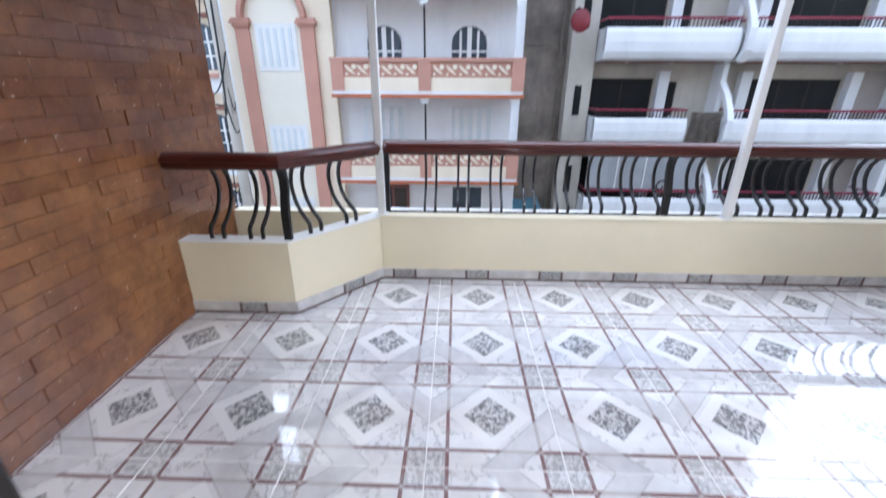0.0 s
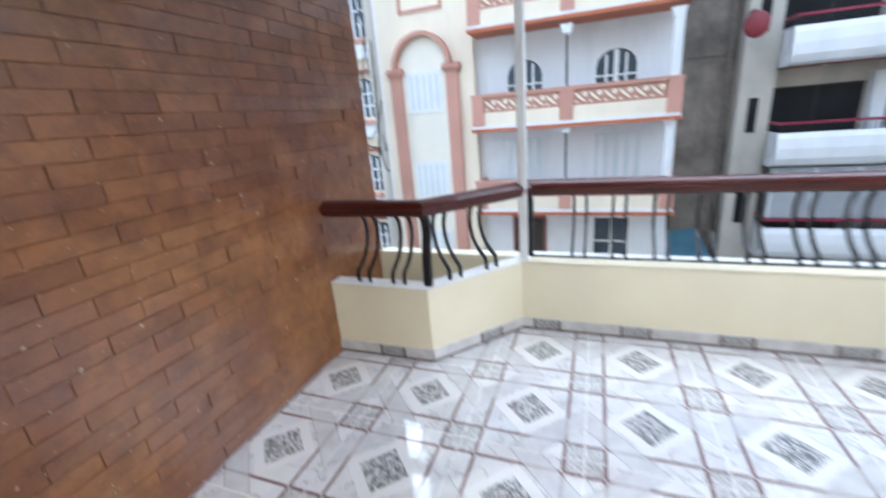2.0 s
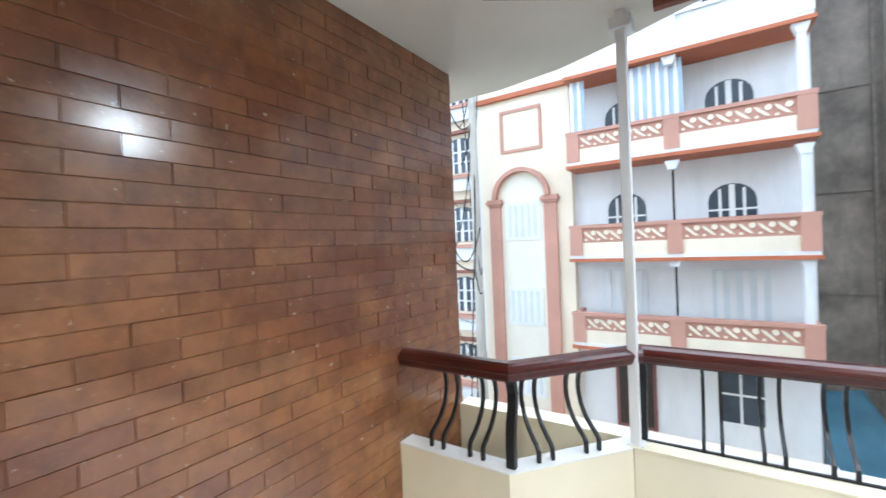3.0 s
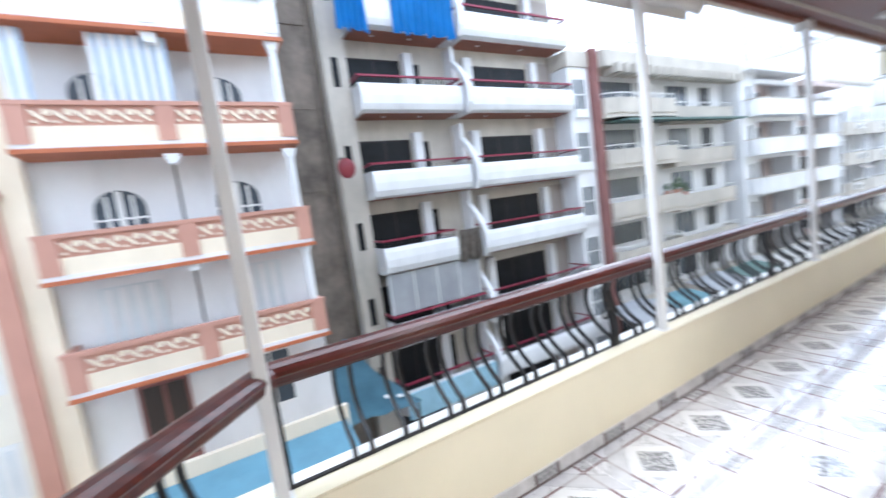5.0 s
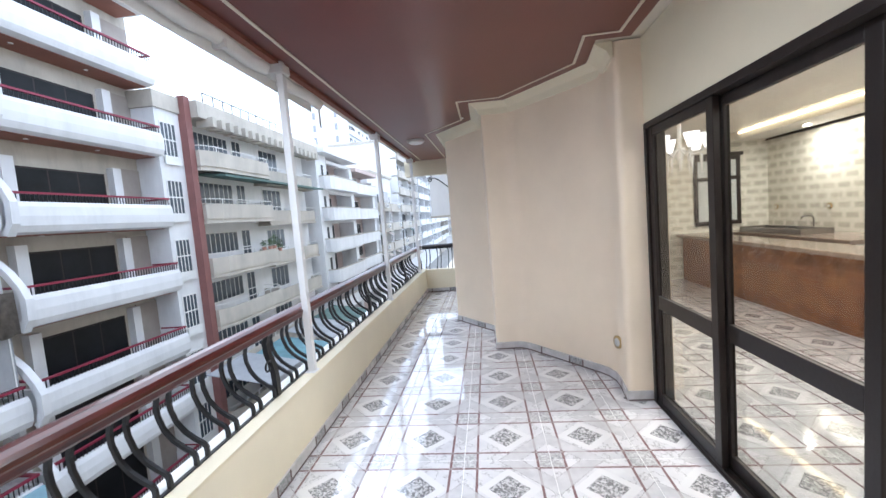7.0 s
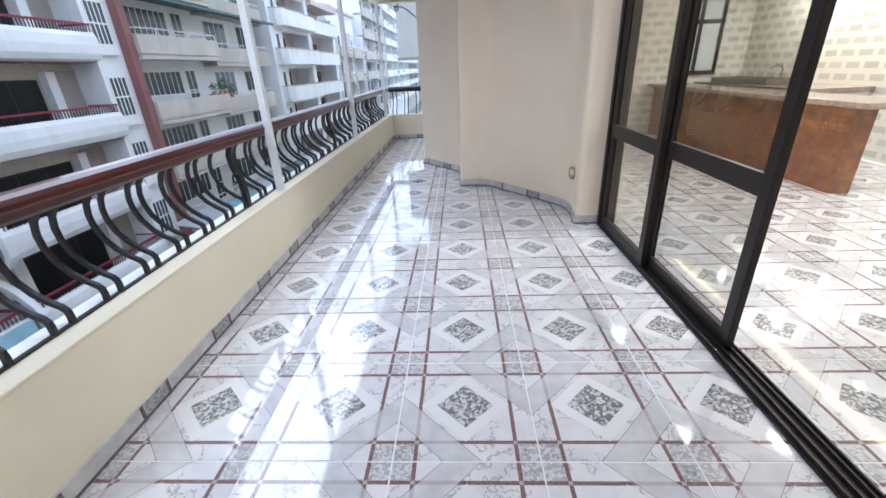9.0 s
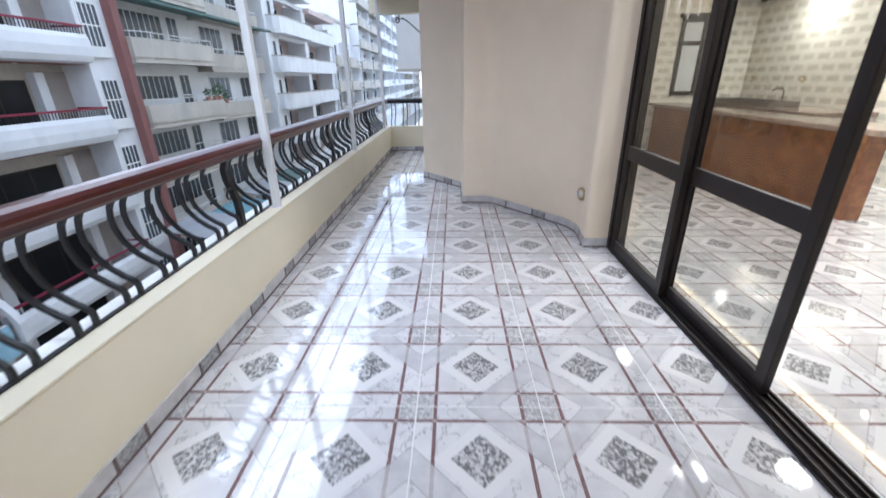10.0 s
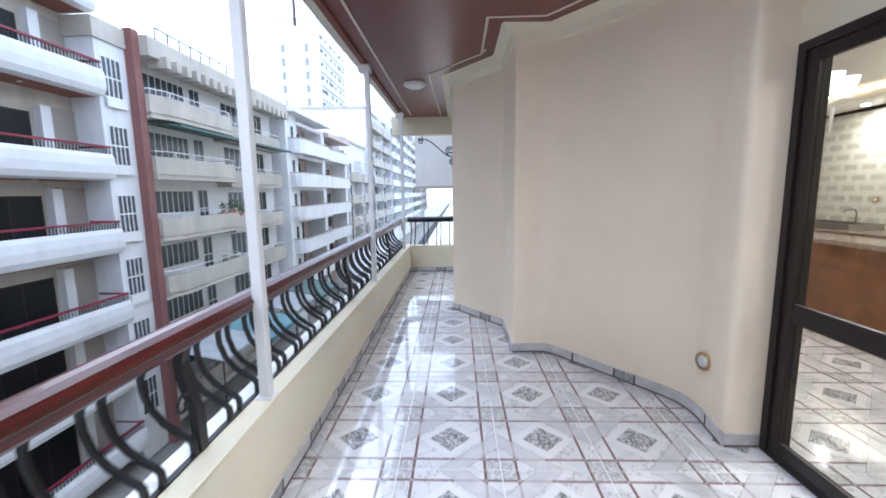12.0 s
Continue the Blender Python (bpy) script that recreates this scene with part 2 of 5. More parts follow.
M_SHEET = surface("grey_sheet_metal", (0.33, 0.34, 0.36), 0.5, vary=0.12, stain=0.3)
M_TEAL = surface("sun_bleached_teal_sheet", (0.13, 0.25, 0.29), 0.65, vary=0.3, big=0.7, fine=12, bump=0.5, stain=0.55)
M_GREEN = surface("faded_green_awning", (0.09, 0.15, 0.135), 0.7, vary=0.15, stain=0.2)
M_TAUPE = surface("taupe_render", (0.36, 0.32, 0.29), 0.75, vary=0.1, stain=0.2)
M_CLOTH_STRIPE = surface("pale_blue_curtain", (0.4, 0.5, 0.62), 0.8, vary=0.1)
M_BLUE_CLOTH = surface("bright_blue_cloth", (0.03, 0.27, 0.68), 0.75, vary=0.12, fine=50, bump=0.3)
M_LEAF = surface("dusty_leaf", (0.06, 0.1, 0.04), 0.6, vary=0.4, big=8)
M_BARK = surface("grey_bark", (0.2, 0.17, 0.14), 0.9, vary=0.3, big=6, fine=30, bump=0.6)
M_COUNTER = surface("polished_stone_worktop", (0.33, 0.26, 0.22), 0.12, vary=0.3, big=14, fine=60, bump=0.02)
M_STEEL = surface("dull_steel", (0.35, 0.33, 0.3), 0.3, metal=0.9, vary=0.1)
M_WALLTILE = wall_tile_material()
M_ROOMWHITE = surface("room_white_paint", (0.8, 0.78, 0.74), 0.6, vary=0.03)
M_DARKWOOD = wood_material("dark_stained_wood", (0.02, 0.014, 0.012), (0.05, 0.035, 0.03), 0.4, 0.1, 2)
M_LAMP_WHITE = emission_material("lamp_glow_white", (1.0, 0.98, 0.95), 6.0)
M_LAMP = emission_material("lamp_glow_warm", (1.0, 0.86, 0.62), 25.0)
M_CUP = emission_material("lit_glass_cup", (1.0, 0.93, 0.8), 1.2)
M_COVE = emission_material("cove_glow_warm", (1.0, 0.74, 0.38), 4.0)
M_DIFFUSER = surface("opal_lamp_diffuser", (0.85, 0.85, 0.85), 0.3, vary=0.02)
M_BRASS = surface("aged_gold_ring", (0.5, 0.36, 0.16), 0.35, metal=0.7, vary=0.15)
M_RUBBER = surface("black_rubber", (0.02, 0.02, 0.02), 0.8)


# ---- mesh tools ----
def box(bm, x0, y0, z0, x1, y1, z1, bevel=0.0):
    r = bmesh.ops.create_cube(bm, size=1.0)
    for v in r["verts"]:
        v.co = Vector(((x0 + x1) / 2 + v.co.x * (x1 - x0), (y0 + y1) / 2 + v.co.y * (y1 - y0), (z0 + z1) / 2 + v.co.z * (z1 - z0)))
    if bevel:
        es = list({e for v in r["verts"] for e in v.link_edges})
        bmesh.ops.bevel(bm, geom=es, offset=bevel, segments=2, affect="EDGES", profile=0.5)
    return bm


def boxed(*a, **k):
    return box(bmesh.new(), *a, **k)


def prism(bm, pts, z0, z1):
    """An upright prism over a plan polygon."""
    lo = [bm.verts.new((x, y, z0)) for x, y in pts]
    hi = [bm.verts.new((x, y, z1)) for x, y in pts]
    k = len(pts)
    for i in range(k):
        bm.faces.new((lo[i], lo[(i + 1) % k], hi[(i + 1) % k], hi[i]))
    bm.faces.new(hi)
    bm.faces.new(lo[::-1])
    bmesh.ops.recalc_face_normals(bm, faces=bm.faces[:])
    return bm


def sweep(bm, path, section, up=Vector((0, 0, 1))):
    """A section (offsets aside and up) carried along a path of points, with mitred corners and closed ends."""
    path = [Vector(p) for p in path]
    rings = []
    for i, p in enumerate(path):
        a = (path[i] - path[i - 1]).normalized() if i else (path[1] - path[0]).normalized()
        b = (path[i + 1] - path[i]).normalized() if i + 1 < len(path) else a
        t = (a + b).normalized()
        side = t.cross(up)
        side = side.normalized() if side.length > 1e-4 else Vector((1, 0, 0))
        top = side.cross(t).normalized()
        k = 1 / max(0.5, t.dot(a))
        rings.append([bm.verts.new(p + side * (s * k) + top * h) for s, h in section])
    n = len(section)
    for r0, r1 in zip(rings, rings[1:]):
        for i in range(n):
            bm.faces.new((r0[i], r0[(i + 1) % n], r1[(i + 1) % n], r1[i]))
    bm.faces.new(rings[0][::-1])
    bm.faces.new(rings[-1])
    bmesh.ops.recalc_face_normals(bm, faces=bm.faces[:])
    return bm


def ring(r, n=8, rz=None):
    return [(r * math.cos(2 * math.pi * i / n), (rz or r) * math.sin(2 * math.pi * i / n)) for i in range(n)]


def cyl(bm, x, y, z0, z1, r0, r1=None, n=12):
    return sweep(bm, [(x, y, z0), (x, y, z1)], ring(r0, n), Vector((0, 1, 0))) if r1 is None else cone(bm, x, y, z0, z1, r0, r1, n)


def cone(bm, x, y, z0, z1, r0, r1, n=12):
    lo = [bm.verts.new((x + a, y + b, z0)) for a, b in ring(r0, n)]
    hi = [bm.verts.new((x + a, y + b, z1)) for a, b in ring(r1, n)]
    for i in range(n):
        bm.faces.new((lo[i], lo[(i + 1) % n], hi[(i + 1) % n], hi[i]))
    bm.faces.new(hi)
    bm.faces.new(lo[::-1])
    return bm


def mesh_of(name, bm, material, smooth=False):
    me = bpy.data.meshes.new(name)
    bm.to_mesh(me)
    bm.free()
    me.materials.append(material)
    if smooth:
        for p in me.polygons:
            p.use_smooth = True
    return me


def world_of(ob):
    up = world_of(ob.parent) @ ob.matrix_parent_inverse if ob.parent else Matrix()
    return up @ ob.matrix_basis


def part(name, bm, material, parent, label="", smooth=False):
    """One mesh under a thing or a part; the bmesh is given in the place's own metres."""
    ob = new(name, mesh_of(name, bm, material, smooth))
    ob.parent = parent
    ob.matrix_parent_inverse = world_of(parent).inverted()
    return tagged(ob, label)


def piece(name, me, parent, m):
    """A repeated piece on shared mesh data."""
    ob = new(name, me)
    ob.parent = parent
    ob.matrix_parent_inverse = world_of(parent).inverted()
    ob.matrix_basis = m
    return ob


def thing(name, x, y, z, label, category, group="", kind=""):
    ob = new(name)
    ob.empty_display_size = 0.1
    ob.location = (x, y, z)
    return tagged(ob, label, category, group, kind)


def structure(name, bm, material, label, category, smooth=False):
    return tagged(new(name, mesh_of(name, bm, material, smooth)), label, category, "", "structure")


# ---- the balcony's shell ----
T = 0.6            # tile
CEIL = 3.05
PAR_H, PAR_T = 0.53, 0.18
BX = 0.08          # brick wall's face
END = 10.2         # far end of the balcony
DOOR_Y = -2.87
DOOR_X0, DOOR_X1, DOOR_H = 0.45, 4.43, 2.36
STREET = -9.9

slab = bmesh.new()
prism(slab, [(-0.2, -2.95), (END + 0.2, -2.95), (END + 0.2, 0.0), (-0.2, 0.0)], -0.2, -0.002)
floor = structure("floor", slab, M_GROUT, "balcony floor of glazed patterned tiles with pale grout", "floor")
slab = boxed(-0.2, -7.4, -0.2, END + 0.2, -2.95, -0.002)
floor_room = structure("floor_kitchen", slab, M_GROUT, "kitchen floor of glazed patterned tiles with pale grout", "floor")

# parapet and planter
parapet = structure("wall_parapet", boxed(1.32, 0.0, -0.2, END + 0.18, PAR_T, PAR_H, bevel=0.008), M_CREAM,
                    "low cream painted parapet wall of the balcony", "parapet")
part("coping", boxed(1.3, -0.006, PAR_H, END + 0.19, PAR_T + 0.03, PAR_H + 0.012, bevel=0.004), M_CREAM, parapet, "cream painted parapet top")
part("ledge", boxed(1.3, 0.135, PAR_H + 0.012, END + 0.19, PAR_T + 0.032, PAR_H + 0.018), M_SILL, parapet, "white outer strip of the parapet top")
structure("wall_parapet_end", boxed(END, -0.95, -0.2, END + 0.18, -0.002, PAR_H, bevel=0.008), M_CREAM,
          "low cream parapet closing the balcony's far end", "parapet")

planter = thing("planter_box", 0.7, -0.2, 0, "cream masonry planter trough in the corner beside the brick wall", "planter")
IN = 0.12
front = [(BX, -0.59), (0.81, -0.59), (1.32, 0.0), (1.32, IN), (1.26, IN), (0.755, -0.59 + IN), (BX, -0.59 + IN)]
part("front_wall", prism(bmesh.new(), front, 0, PAR_H), M_CREAM, planter)
part("back_wall", boxed(BX, 0.13, -0.2, 1.32, 0.25, PAR_H), M_CREAM, planter)
part("rim", prism(bmesh.new(), [(BX, -0.595), (0.815, -0.595), (1.325, -0.004), (1.26, IN), (0.755, -0.59 + IN), (BX, -0.59 + IN)], PAR_H, PAR_H + 0.008), M_SILL, planter, "chipped white painted rim")
part("trough_floor", prism(bmesh.new(), [(BX, -0.47), (0.755, -0.47), (1.25, 0.11), (1.25, 0.13), (BX, 0.13)], 0.1, 0.14), M_PAVING, planter, "bare dusty trough bottom")

# brick wall: its mass; the bricks come last
brick_wall = structure("wall_brick", boxed(-0.22, -2.95, -0.2, BX - 0.0045, 0.17, CEIL + 0.1), M_MORTAR,
                       "wall clad in varnished orange-brown brick slips", "wall")

# plastered house wall with its bays
BAY = [(4.44, DOOR_Y - 0.12), (4.44, -2.6), (4.93, -2.66), (5.97, -1.84), (5.95, -1.5), (6.75, -1.49), (7.5, -0.9), (END, -0.92),
       (END, -3.0)]
ROUND = (0, 0.07, 0.2, 0.12, 0.03, 0.03, 0.04, 0, 0)   # each corner's radius


def rounded(pts, radii, steps=9):
    """A plan outline with its corners turned into arcs."""
    out = []
    for k, (p, r) in enumerate(zip(pts, radii)):
        p, a, b = Vector(p), Vector(pts[k - 1]), Vector(pts[(k + 1) % len(pts)])
        if not r:
            out.append(tuple(p))
            continue
        for q in range(steps + 1):
            f = q / steps
            u, v = p + (a - p).normalized() * r, p + (b - p).normalized() * r
            out.append(tuple(u * (1 - f) ** 2 + p * 2 * f * (1 - f) + v * f * f))
    return out


bay = prism(bmesh.new(), rounded(BAY, ROUND), 0, CEIL)
wall_bay = structure("wall_bay", bay, M_HOUSE_WALL, "cream plastered house wall stepping out in angled bays", "wall")
structure("wall_over_door", boxed(-0.2, -3.05, DOOR_H, 4.438, DOOR_Y + 0.05, CEIL), M_CREAM, "cream lintel wall over the sliding door", "wall")
structure("wall_beside_door", boxed(-0.2, -3.05, 0, DOOR_X0, DOOR_Y + 0.05, DOOR_H), M_CREAM, "cream wall beside the sliding door", "wall")

# skirting: marble strips with dark mosaic bars
SK = 0.09


def skirting(a, b, k0=0):
    a, b = Vector((*a, 0)), Vector((*b, 0))
    d = (b - a).normalized()
    nrm = Vector((-d.y, d.x, 0))
    length = (b - a).length
    sk = structure("baseboard", sweep(bmesh.new(), [a + nrm * 0.006, b + nrm * 0.006], [(-0.007, 0), (0.007, 0), (0.007, SK), (-0.007, SK)]), M_MARBLE,
                   "grey marble skirting strip with dark bars", "skirting")
    x = 0.21
    while x < length - 0.03:
        for o in (0.0, 0.18):
            if x + o < length - 0.02:
                c = a + d * (x + o)
                part("mosaic_bar", sweep(bmesh.new(), [c - d * 0.009 + nrm * 0.008, c + d * 0.009 + nrm * 0.008], [(-0.007, 0), (0.007, 0), (0.007, SK - 0.002), (-0.007, SK - 0.002)]), M_MARBLE_DARK, sk)
        if x + 0.18 < length - 0.02:
            part("mosaic_chip", sweep(bmesh.new(), [a + d * (x + 0.01) + nrm * 0.007, a + d * (x + 0.17) + nrm * 0.007], [(-0.007, 0.02), (0.007, 0.02), (0.007, SK - 0.003), (-0.007, SK - 0.003)]), M_MOSAIC, sk)
        x += T
    part("mosaic_line", sweep(bmesh.new(), [a + nrm * 0.0085, b + nrm * 0.0085], [(-0.007, 0.004), (0.007, 0.004), (0.007, 0.018), (-0.007, 0.018)]), M_MARBLE_DARK, sk)
    return sk


skirting((END, 0.0), (1.32, 0.0))
skirting((1.32, 0.0), (0.81, -0.59))
skirting((0.81, -0.59), (BX, -0.59))
skirting((END, -0.92), (END, 0.0))
foot = rounded(BAY, (0, 0, 0.2, 0.12, 0, 0, 0, 0, 0), 3)[1:-1]
for a, b in zip(foot, foot[1:]):
    skirting(a, b)
skirting((4.44, DOOR_Y + 0.062), BAY[1])

# ceiling: cream slab, maroon field, cream lines, cornice
over = bmesh.new()
EDGE = [(-0.35, 0.72), (0.25, 0.72), (0.8, 0.62), (1.3, 0.42), (1.7, 0.22), (END + 0.4, 0.2)]
prism(over, [(-0.35, -7.6)] + EDGE + [(END + 0.4, -7.6)], CEIL + 0.012, CEIL + 0.3)
structure("ceiling_slab", over, M_CREAM_PALE, "cream rendered slab of the balcony above", "ceiling")
FIELD = [(0.75, -2.72), (4.36, -2.72), (4.36, -2.45), (4.9, -2.5), (5.83, -1.8), (5.83, -1.36), (6.68, -1.36), (7.42, -0.78), (END, -0.8), (END, 0.04), (1.55, 0.04), (0.75, -0.55)]
structure("ceiling", prism(bmesh.new(), FIELD, CEIL - 0.004, CEIL + 0.012), M_CEILING, "glossy maroon painted balcony ceiling", "ceiling")
INNER = [(0.9, -2.6), (4.24, -2.6), (4.24, -2.33), (4.85, -2.38), (5.7, -1.72), (5.7, -1.23), (6.62, -1.23), (7.34, -0.62), (10.02, -0.66)]
OUTER = [(10.02, -0.1), (1.6, -0.1)]
flat = [(-0.012, -0.006), (0.012, -0.006), (0.012, 0.0), (-0.012, 0.0)]
structure("ceiling_trim", sweep(bmesh.new(), [(x, y, CEIL - 0.005) for x, y in INNER], flat), M_CREAM_PALE, "thin cream line moulding on the maroon ceiling", "trim")
structure("ceiling_trim", sweep(bmesh.new(), [(x, y, CEIL - 0.005) for x, y in OUTER], flat), M_CREAM_PALE, "thin cream line moulding on the maroon ceiling", "trim")
cove = [(0.0, 0.0), (0.0, -0.13), (0.02, -0.13), (0.05, -0.07), (0.11, -0.025), (0.14, 0.0)]
structure("cornice", sweep(bmesh.new(), [(x, y, CEIL + 0.004) for x, y in BAY[1:8]], [(-s, h) for s, h in cove]), M_CREAM, "cream plaster cornice round the balcony ceiling", "trim")
structure("beam_end", boxed(END, -0.95, CEIL - 0.34, END + 0.2, 0.3, CEIL + 0.01), M_CREAM, "cream beam over the balcony's far end", "beam")
structure("ceiling_edge", boxed(1.5, 0.045, CEIL - 0.03, END, 0.1, CEIL + 0.012), M_SOFFIT, "brown drip edge of the ceiling", "trim")


def ceiling_lamp(x, y, watts=0.0):
    o = thing("ceiling_lamp", x, y, CEIL, "round white flush lamp on the maroon ceiling" if not watts else "lit round white flush lamp on the maroon ceiling", "ceiling lamp")
    part("base", cyl(bmesh.new(), x, y, CEIL - 0.03, CEIL - 0.002, 0.15, n=24), M_FRAME, o)
    dome = bmesh.new()
    bmesh.ops.create_uvsphere(dome, u_segments=24, v_segments=8, radius=0.135)
    for v in dome.verts:
        v.co = Vector((x + v.co.x, y + v.co.y, CEIL - 0.03 + min(v.co.z, 0) * 0.35))
    part("diffuser", dome, M_LAMP_WHITE if watts else M_DIFFUSER, o, "glowing white opal dome" if watts else "white opal dome", True)
    if not watts:
        return
    glow = bpy.data.lights.new("balcony_light", "AREA")
    glow.shape, glow.size, glow.energy, glow.color = "DISK", 0.27, watts, (1.0, 0.98, 0.95)
    new("balcony_light", glow).matrix_world = pose(x, y, CEIL - 0.085)


ceiling_lamp(7.75, -0.4)
ceiling_lamp(2.9, -0.98, 18.0)
hook = thing("ceiling_hook", 6.5, -1.22, CEIL, "small white ceiling hook plate", "hook")
part("plate", cyl(bmesh.new(), 6.5, -1.25, CEIL - 0.02, CEIL - 0.003, 0.022), M_FRAME, hook)


# ---- railing ----
railing = thing("railing", 5.0, 0.12, PAR_H, "black wrought-iron balcony railing with belly bars and mahogany handrail", "railing")
RY, RZ = 0.12, 1.055
oct_rail = [(-0.045, -0.032), (-0.035, -0.045), (0.035, -0.045), (0.045, -0.032), (0.05, -0.005), (0.056, 0.004), (0.05, 0.02), (0.034, 0.036), (0.01, 0.049), (-0.014, 0.054), (-0.036, 0.05), (-0.052, 0.034), (-0.056, 0.01), (-0.05, -0.005)]
corner_a, corner_b = (0.8, -0.53), (1.36, RY)
part("handrail", sweep(bmesh.new(), [(BX, corner_a[1], RZ), (*corner_a, RZ), (*corner_b, RZ), (END + 0.09, RY, RZ)], oct_rail), M_RAIL, railing, "dark red varnished wooden handrail")
part("end_handrail", sweep(bmesh.new(), [(END + 0.09, RY - 0.06, RZ), (END + 0.09, -0.92, RZ)], oct_rail), M_IRON, railing, "black painted end handrail")
BELLY = [(0.02, RZ - 0.035), (0.09, 1.0), (0.14, 0.975), (0.172, 0.925), (0.184, 0.87), (0.18, 0.815), (0.155, 0.745), (0.107, 0.685), (0.05, 0.643), (0.012, 0.622), (-0.003, 0.605), (-0.006, 0.58), (-0.004, PAR_H)]


def bar_mesh(name):
    return mesh_of(name, sweep(bmesh.new(), [(0, y, z) for y, z in BELLY], [(-0.011, -0.009), (0.011, -0.009), (0.011, 0.009), (-0.011, 0.009)], Vector((1, 0, 0))), M_IRON)


BAR = bar_mesh("belly_bar")
POST_LINE = [(0.0, RZ - 0.03), (0.03, 0.99), (0.048, 0.93), (0.042, 0.86), (0.02, 0.79), (0.004, 0.72), (0.0, 0.64), (0.0, PAR_H)]
POST = mesh_of("post", sweep(bmesh.new(), [(0, y, z) for y, z in POST_LINE], [(-0.018, -0.025), (0.018, -0.025), (0.018, 0.025), (-0.018, 0.025)], Vector((1, 0, 0))), M_IRON)
CURL = mesh_of("scroll", sweep(bmesh.new(), [((0.055 - 0.0028 * i) * math.cos(0.42 * i) - 0.06, 0.012, 0.77 + (0.055 - 0.0028 * i) * math.sin(0.42 * i)) for i in range(17)], ring(0.007, 6), Vector((0, 1, 0))), M_IRON, True)
POSTS = [3.57, 6.0, 8.42]


def run_bars(a, b, posts=(), step=0.265, gap=0.085, start=0.305):
    a, b = Vector((*a, 0)), Vector((*b, 0))
    d = b - a
    length = d.length
    d.normalize()
    turn = math.degrees(math.atan2(d.y, d.x))
    s = start
    while s + gap < length - 0.03:
        for o in (0.0, gap):
            p = a + d * (s + o)
            if all(abs(p.x - q) > 0.05 for q in posts):
                piece("belly_bar", BAR, railing, pose(p.x, p.y, 0, 0, 0, turn))
        s += step
    part("bottom_rail", sweep(bmesh.new(), [a + Vector((0, 0, RZ - 0.05)), b + Vector((0, 0, RZ - 0.05))], [(-0.012, -0.004), (0.012, -0.004), (0.012, 0.004), (-0.012, 0.004)]), M_IRON, railing)


run_bars((1.36, RY), (END + 0.05, RY), POSTS)
run_bars((0.8, -0.53), (1.36, RY), start=0.16, step=0.3)
run_bars((BX, -0.53), (0.8, -0.53), start=0.2)
run_bars((END + 0.09, RY), (END + 0.09, -0.92), start=0.12)
for x, y in [(q, RY) for q in POSTS] + [corner_a, corner_b, (END + 0.09, RY)]:
    piece("post", POST, railing, pose(x, y, 0))
for x in POSTS:
    piece("scroll", CURL, railing, pose(x, RY, 0))
part("foot_rail", sweep(bmesh.new(), [(1.36, RY - 0.004, PAR_H + 0.017), (END + 0.09, RY - 0.004, PAR_H + 0.017)], [(-0.011, -0.004), (0.011, -0.004), (0.011, 0.004), (-0.011, 0.004)]), M_IRON, railing, "flat black foot bar")

POLE_Y = 0.05
for x in (1.33, 4.02, 6.84, 9.65):
    p = thing("support_pole", x, POLE_Y, PAR_H, "white painted square steel pole standing on the parapet", "pole", "poles along the parapet")
    part("tube", boxed(x - 0.028, POLE_Y - 0.028, PAR_H + 0.012, x + 0.028, POLE_Y + 0.028, CEIL + 0.012, bevel=0.006), M_POLE, p)
    part("head_bracket", boxed(x - 0.06, POLE_Y - 0.05, CEIL - 0.1, x + 0.06, POLE_Y + 0.09, CEIL - 0.031, bevel=0.006), M_POLE, p)
    part("foot_plate", boxed(x - 0.045, POLE_Y - 0.04, PAR_H + 0.012, x + 0.045, POLE_Y + 0.05, PAR_H + 0.018), M_POLE, p)


# white blind rolled up under the slab's outer edge
blind = thing("rolled_blind", 3.6, 0.24, CEIL - 0.08, "white canvas sun blind rolled up under the slab edge", "sun blind")
roll = bmesh.new()
sweep(roll, [(2.2 + 0.14 * i, 0.15, CEIL - 0.06 - 0.012 * math.sin(i * 1.3)) for i in range(21)], [(0.05 * math.cos(a) * (1 + 0.12 * math.sin(3 * a)), 0.05 * math.sin(a)) for a in [2 * math.pi * k / 14 for k in range(14)]])
part("canvas_roll", roll, M_SILL, blind, "", True)
part("hem", boxed(2.25, 0.192, CEIL - 0.16, 4.9, 0.2, CEIL - 0.05), M_SILL, blind)
for x in (2.6, 3.4, 4.2):
    part("tie", boxed(x, 0.105, CEIL - 0.12, x + 0.03, 0.21, CEIL + 0.01), M_POLE, blind)
part("pull_strap", boxed(4.98, 0.145, CEIL - 0.3, 5.01, 0.155, CEIL + 0.012), M_SILL, blind)


